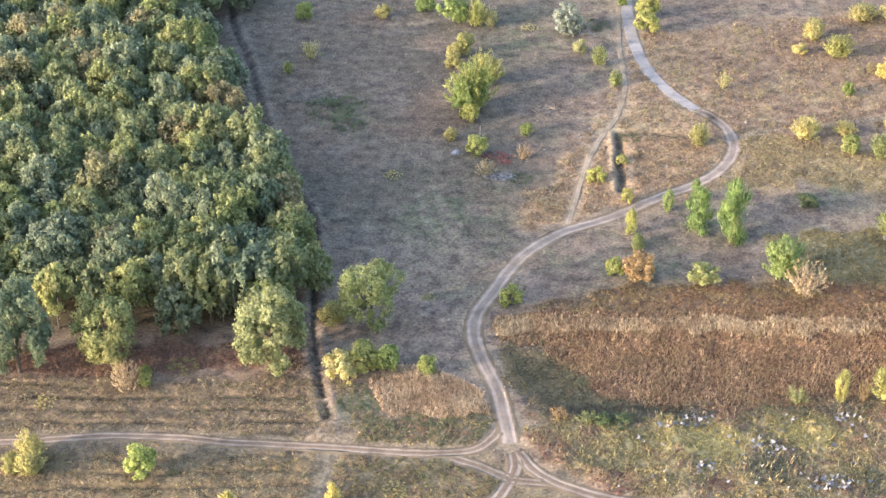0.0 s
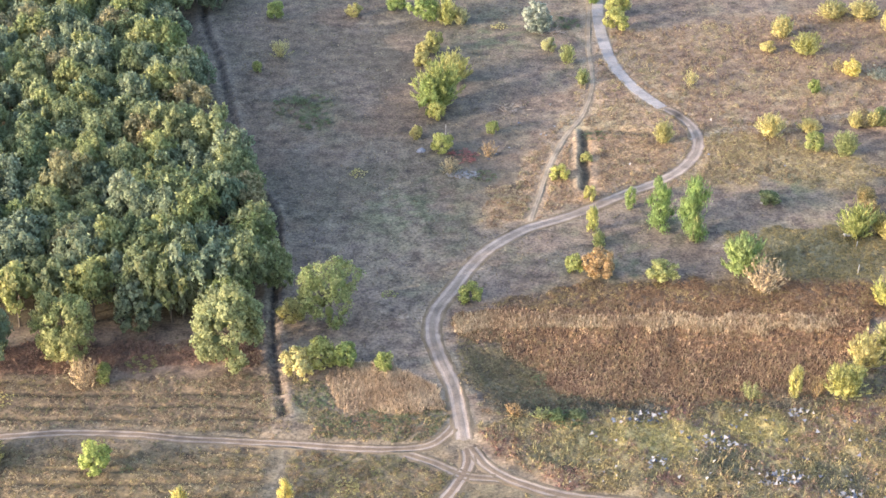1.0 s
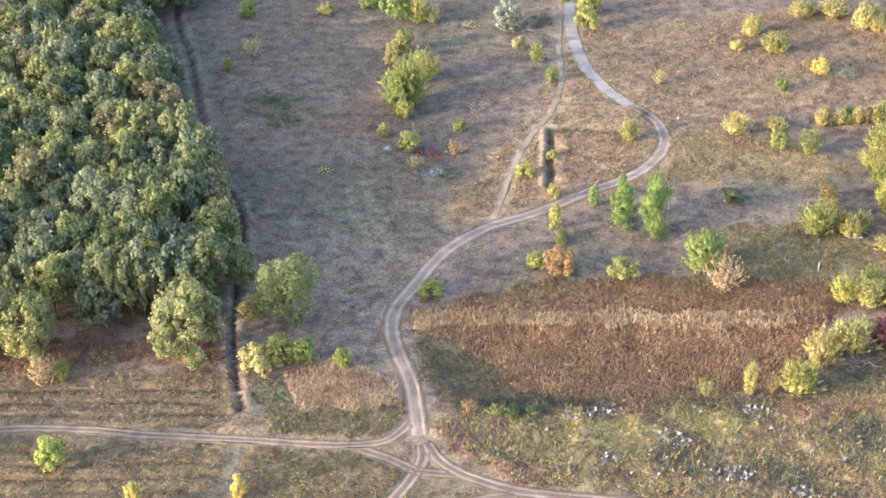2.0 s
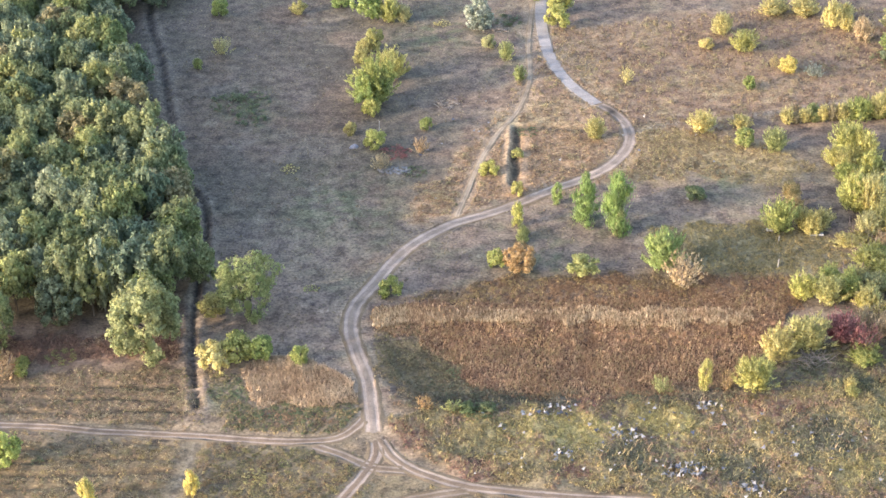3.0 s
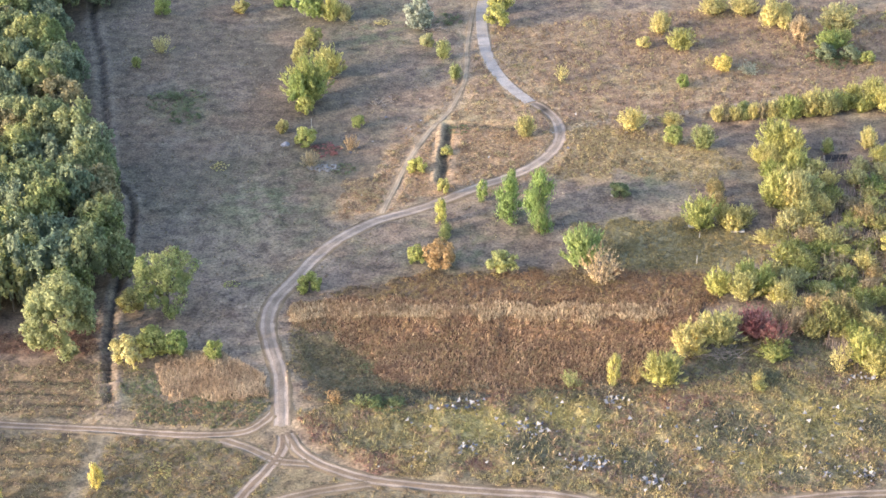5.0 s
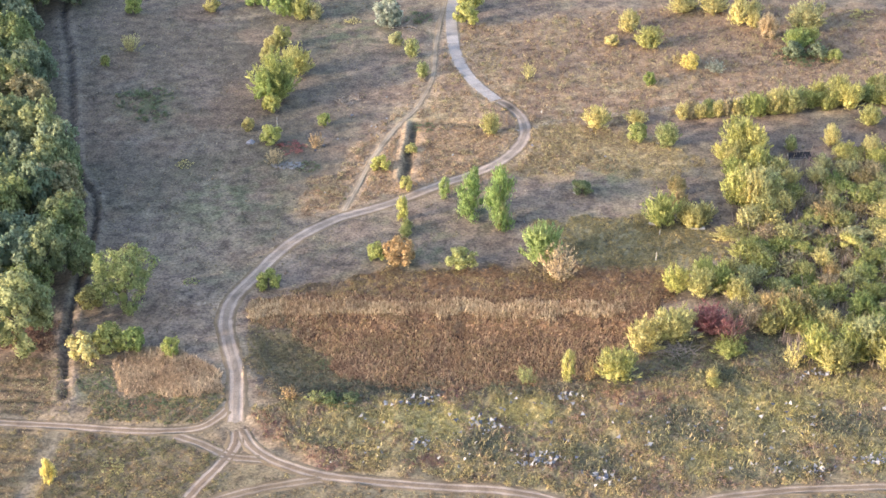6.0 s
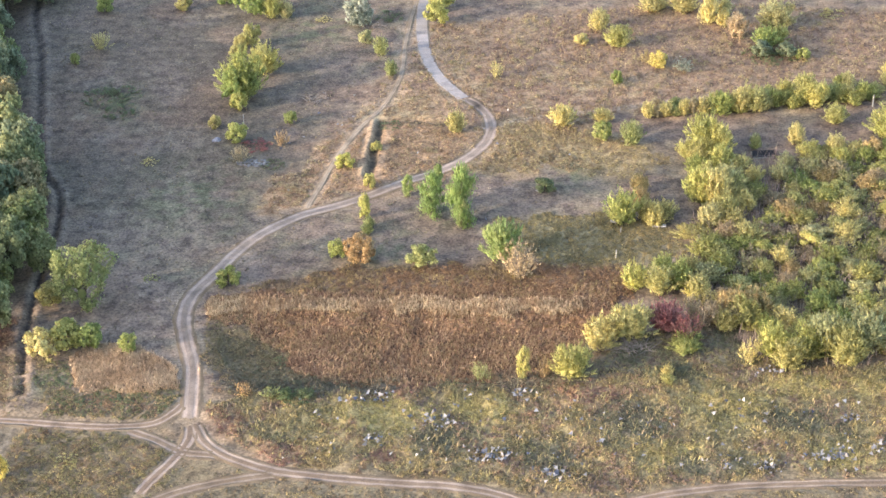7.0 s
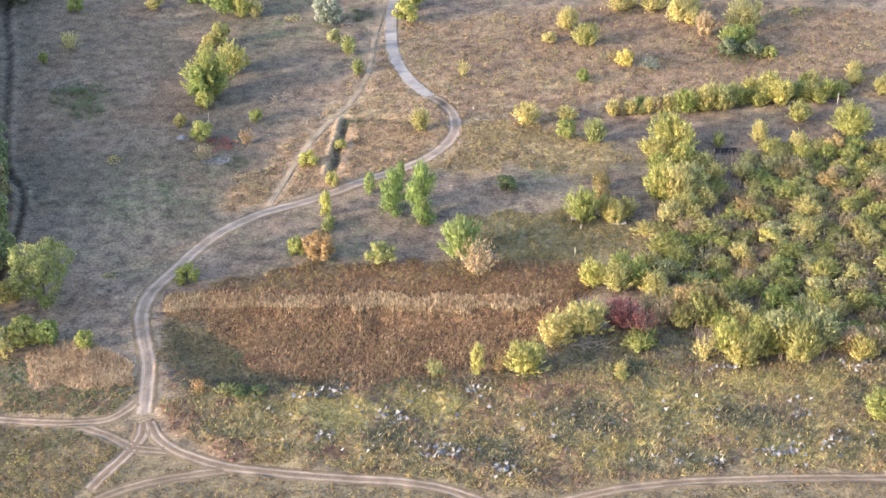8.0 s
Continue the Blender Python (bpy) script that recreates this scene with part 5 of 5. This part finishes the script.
def heap(place):
    """A dark sunken roof: two pitched sheets on a low timber frame."""
    x, y = place
    root = new("dugout")
    root.matrix_world = pose(x, y, land_at(x, y), 0, 0, 8)
    bm = bmesh.new()
    for side in (-1, 1):
        bm.faces.new([bm.verts.new(v) for v in ((-2.9, side * 1.6, 0.5), (2.9, side * 1.6, 0.5), (2.7, 0, 1.5), (-2.7, 0, 1.5))][::side])
    bmesh.ops.solidify(bm, geom=bm.faces[:], thickness=0.08)
    mesh = bpy.data.meshes.new("roof")
    bm.to_mesh(mesh)
    bm.free()
    mesh.materials.append(TARP)
    part("roof", mesh, root, "dark roofing sheets")
    wall = part("wall", boxed("wall", (5.3, 2.7, 0.9), TIMBER), root)
    wall.location.z = 0.25
    return tagged(root, "low dark-roofed dugout at the thicket's edge", "shed")


heap(HEAP)


def rubble_pile(name, place, count, reach, seed, label, material, long=False):
    """A heap of broken pieces, or of dead branches."""
    rng = random.Random(seed)
    verts, faces = [], []
    for _ in range(count):
        a, r = rng.uniform(0, 6.283), reach * math.sqrt(rng.random())
        at = Vector((math.cos(a) * r, math.sin(a) * r * 0.45, rng.uniform(0.0, 0.5) * (1 - r / reach)))
        if long:
            b, size = rng.uniform(0, 6.283), rng.uniform(1.2, 3.4)
            v, f = tube([at, at + Vector((math.cos(b), math.sin(b), rng.uniform(0, 0.5))) * size], [0.09, 0.03], 4)
        else:
            m = Matrix.Translation(at) @ Euler((rng.uniform(-0.4, 0.4), rng.uniform(-0.4, 0.4), rng.uniform(0, 6.28))).to_matrix().to_4x4()
            s = (rng.uniform(0.2, 0.9), rng.uniform(0.15, 0.5), rng.uniform(0.1, 0.3))
            v = [m @ Vector((i * s[0], j * s[1], k * s[2])) for i in (-0.5, 0.5) for j in (-0.5, 0.5) for k in (-0.5, 0.5)]
            f = [(0, 1, 3, 2), (4, 6, 7, 5), (0, 4, 5, 1), (2, 3, 7, 6), (0, 2, 6, 4), (1, 5, 7, 3)]
        faces += [tuple(i + len(verts) for i in face) for face in f]
        verts += v
    mesh = bpy.data.meshes.new(name)
    mesh.from_pydata([tuple(v) for v in verts], [], faces)
    mesh.materials.append(material)
    ob = new(name, mesh)
    ob.matrix_world = pose(*place, land_at(*place) + 0.02)
    return tagged(ob, label, "pile", kind="stuff")


rubble_pile("rubble", RUBBLE, 90, 4.2, 1, "scattered grey concrete rubble on the meadow", RUBBLE_STONE)
rubble_pile("brushwood", BRUSH, 160, 5.0, 2, "heap of dead grey branches beside the thicket", TWIG, True)


def debris_lump(place):
    """A slumped bundle of dumped sheeting, creased and uneven."""
    rng = random.Random(4)
    bm = bmesh.new()
    bmesh.ops.create_icosphere(bm, subdivisions=3, radius=1.0)
    for v in bm.verts:
        crease = 1 + 0.16 * math.sin(5 * v.co.x + 3 * v.co.y) * math.cos(4 * v.co.y - 2 * v.co.z) + rng.uniform(-0.06, 0.06)
        v.co = Vector((v.co.x * 1.15 * crease, v.co.y * 0.8 * crease, max(-0.15, v.co.z * 0.75 * crease)))
    mesh = bpy.data.meshes.new("debris_lump")
    bm.to_mesh(mesh)
    bm.free()
    mesh.materials.append(SHEETING)
    ob = new("debris_lump", mesh)
    ob.matrix_world = pose(*place, land_at(*place) + 0.1, 0, 0, 25)
    return tagged(ob, "blue-grey bundle of dumped sheeting on the meadow", "debris")


debris_lump(DEBRIS)
rubble_pile("brushwood", (2.0, 382.0), 26, 4.0, 6, "few pale dead branches on the meadow", TWIG, True)
rubble_pile("brushwood", (12.5, 429.0), 34, 4.4, 7, "pale dead branches beside the silver shrub", TWIG, True)


def litter(places, seed):
    """Thrown-out scraps among the weeds: crumpled pale sheets in loose patches."""
    rng = np.random.RandomState(seed)
    centres = np.vstack([np.array(p) + rng.normal(size=(n // 3 + 1, 2)) * np.array([reach, reach * 0.6]) for p, n, reach in places])
    n = len(centres)
    at = np.column_stack([centres, land(centres[:, 0], centres[:, 1]) + rng.uniform(0.3, 0.75, n)])
    up = np.column_stack([rng.normal(size=(n, 2)) * 0.5, np.ones(n)])
    points, faces, _ = leaf_cards(at, up, 0.62, rng, 0.35)
    tints = np.array([(0.31, 0.315, 0.33), (0.26, 0.265, 0.29), (0.28, 0.275, 0.27), (0.23, 0.24, 0.265), (0.1, 0.11, 0.15)])[rng.randint(0, 5, n)]
    return tagged(sheet("litter", points, faces, np.repeat(tints, 3, 0), LITTER), "pale scattered litter among the weeds", "litter", kind="stuff")


LITTER_PATCHES = [((28.9, 252.2), 105, 2.0), ((42.7, 246.4), 114, 2.2), ((31.1, 239.3), 66, 1.5), ((53.2, 236.2), 192, 2.2), ((64.4, 231.5), 123, 2.0), ((104.2, 235.1), 96, 1.5), ((118.0, 239.4), 162, 1.6), ((113.8, 238.4), 66, 1.1), ((125.5, 241.5), 75, 1.6), ((107.6, 265.4), 75, 1.8), ((133.9, 267.1), 105, 1.9), ((121.4, 250.8), 48, 1.2), ((58.5, 255.9), 66, 1.9), ((97.5, 235.9), 57, 1.8)]
litter(LITTER_PATCHES + [((rx, ry), 1, 0.1) for rx, ry in zip(np.random.RandomState(3).uniform(12, 140, 200), np.random.RandomState(4).uniform(233, 256, 200))] + [((rx, ry), 1, 0.1) for rx, ry in zip(np.random.RandomState(5).uniform(-20, 95, 36), np.random.RandomState(6).uniform(318, 385, 36))], 9)
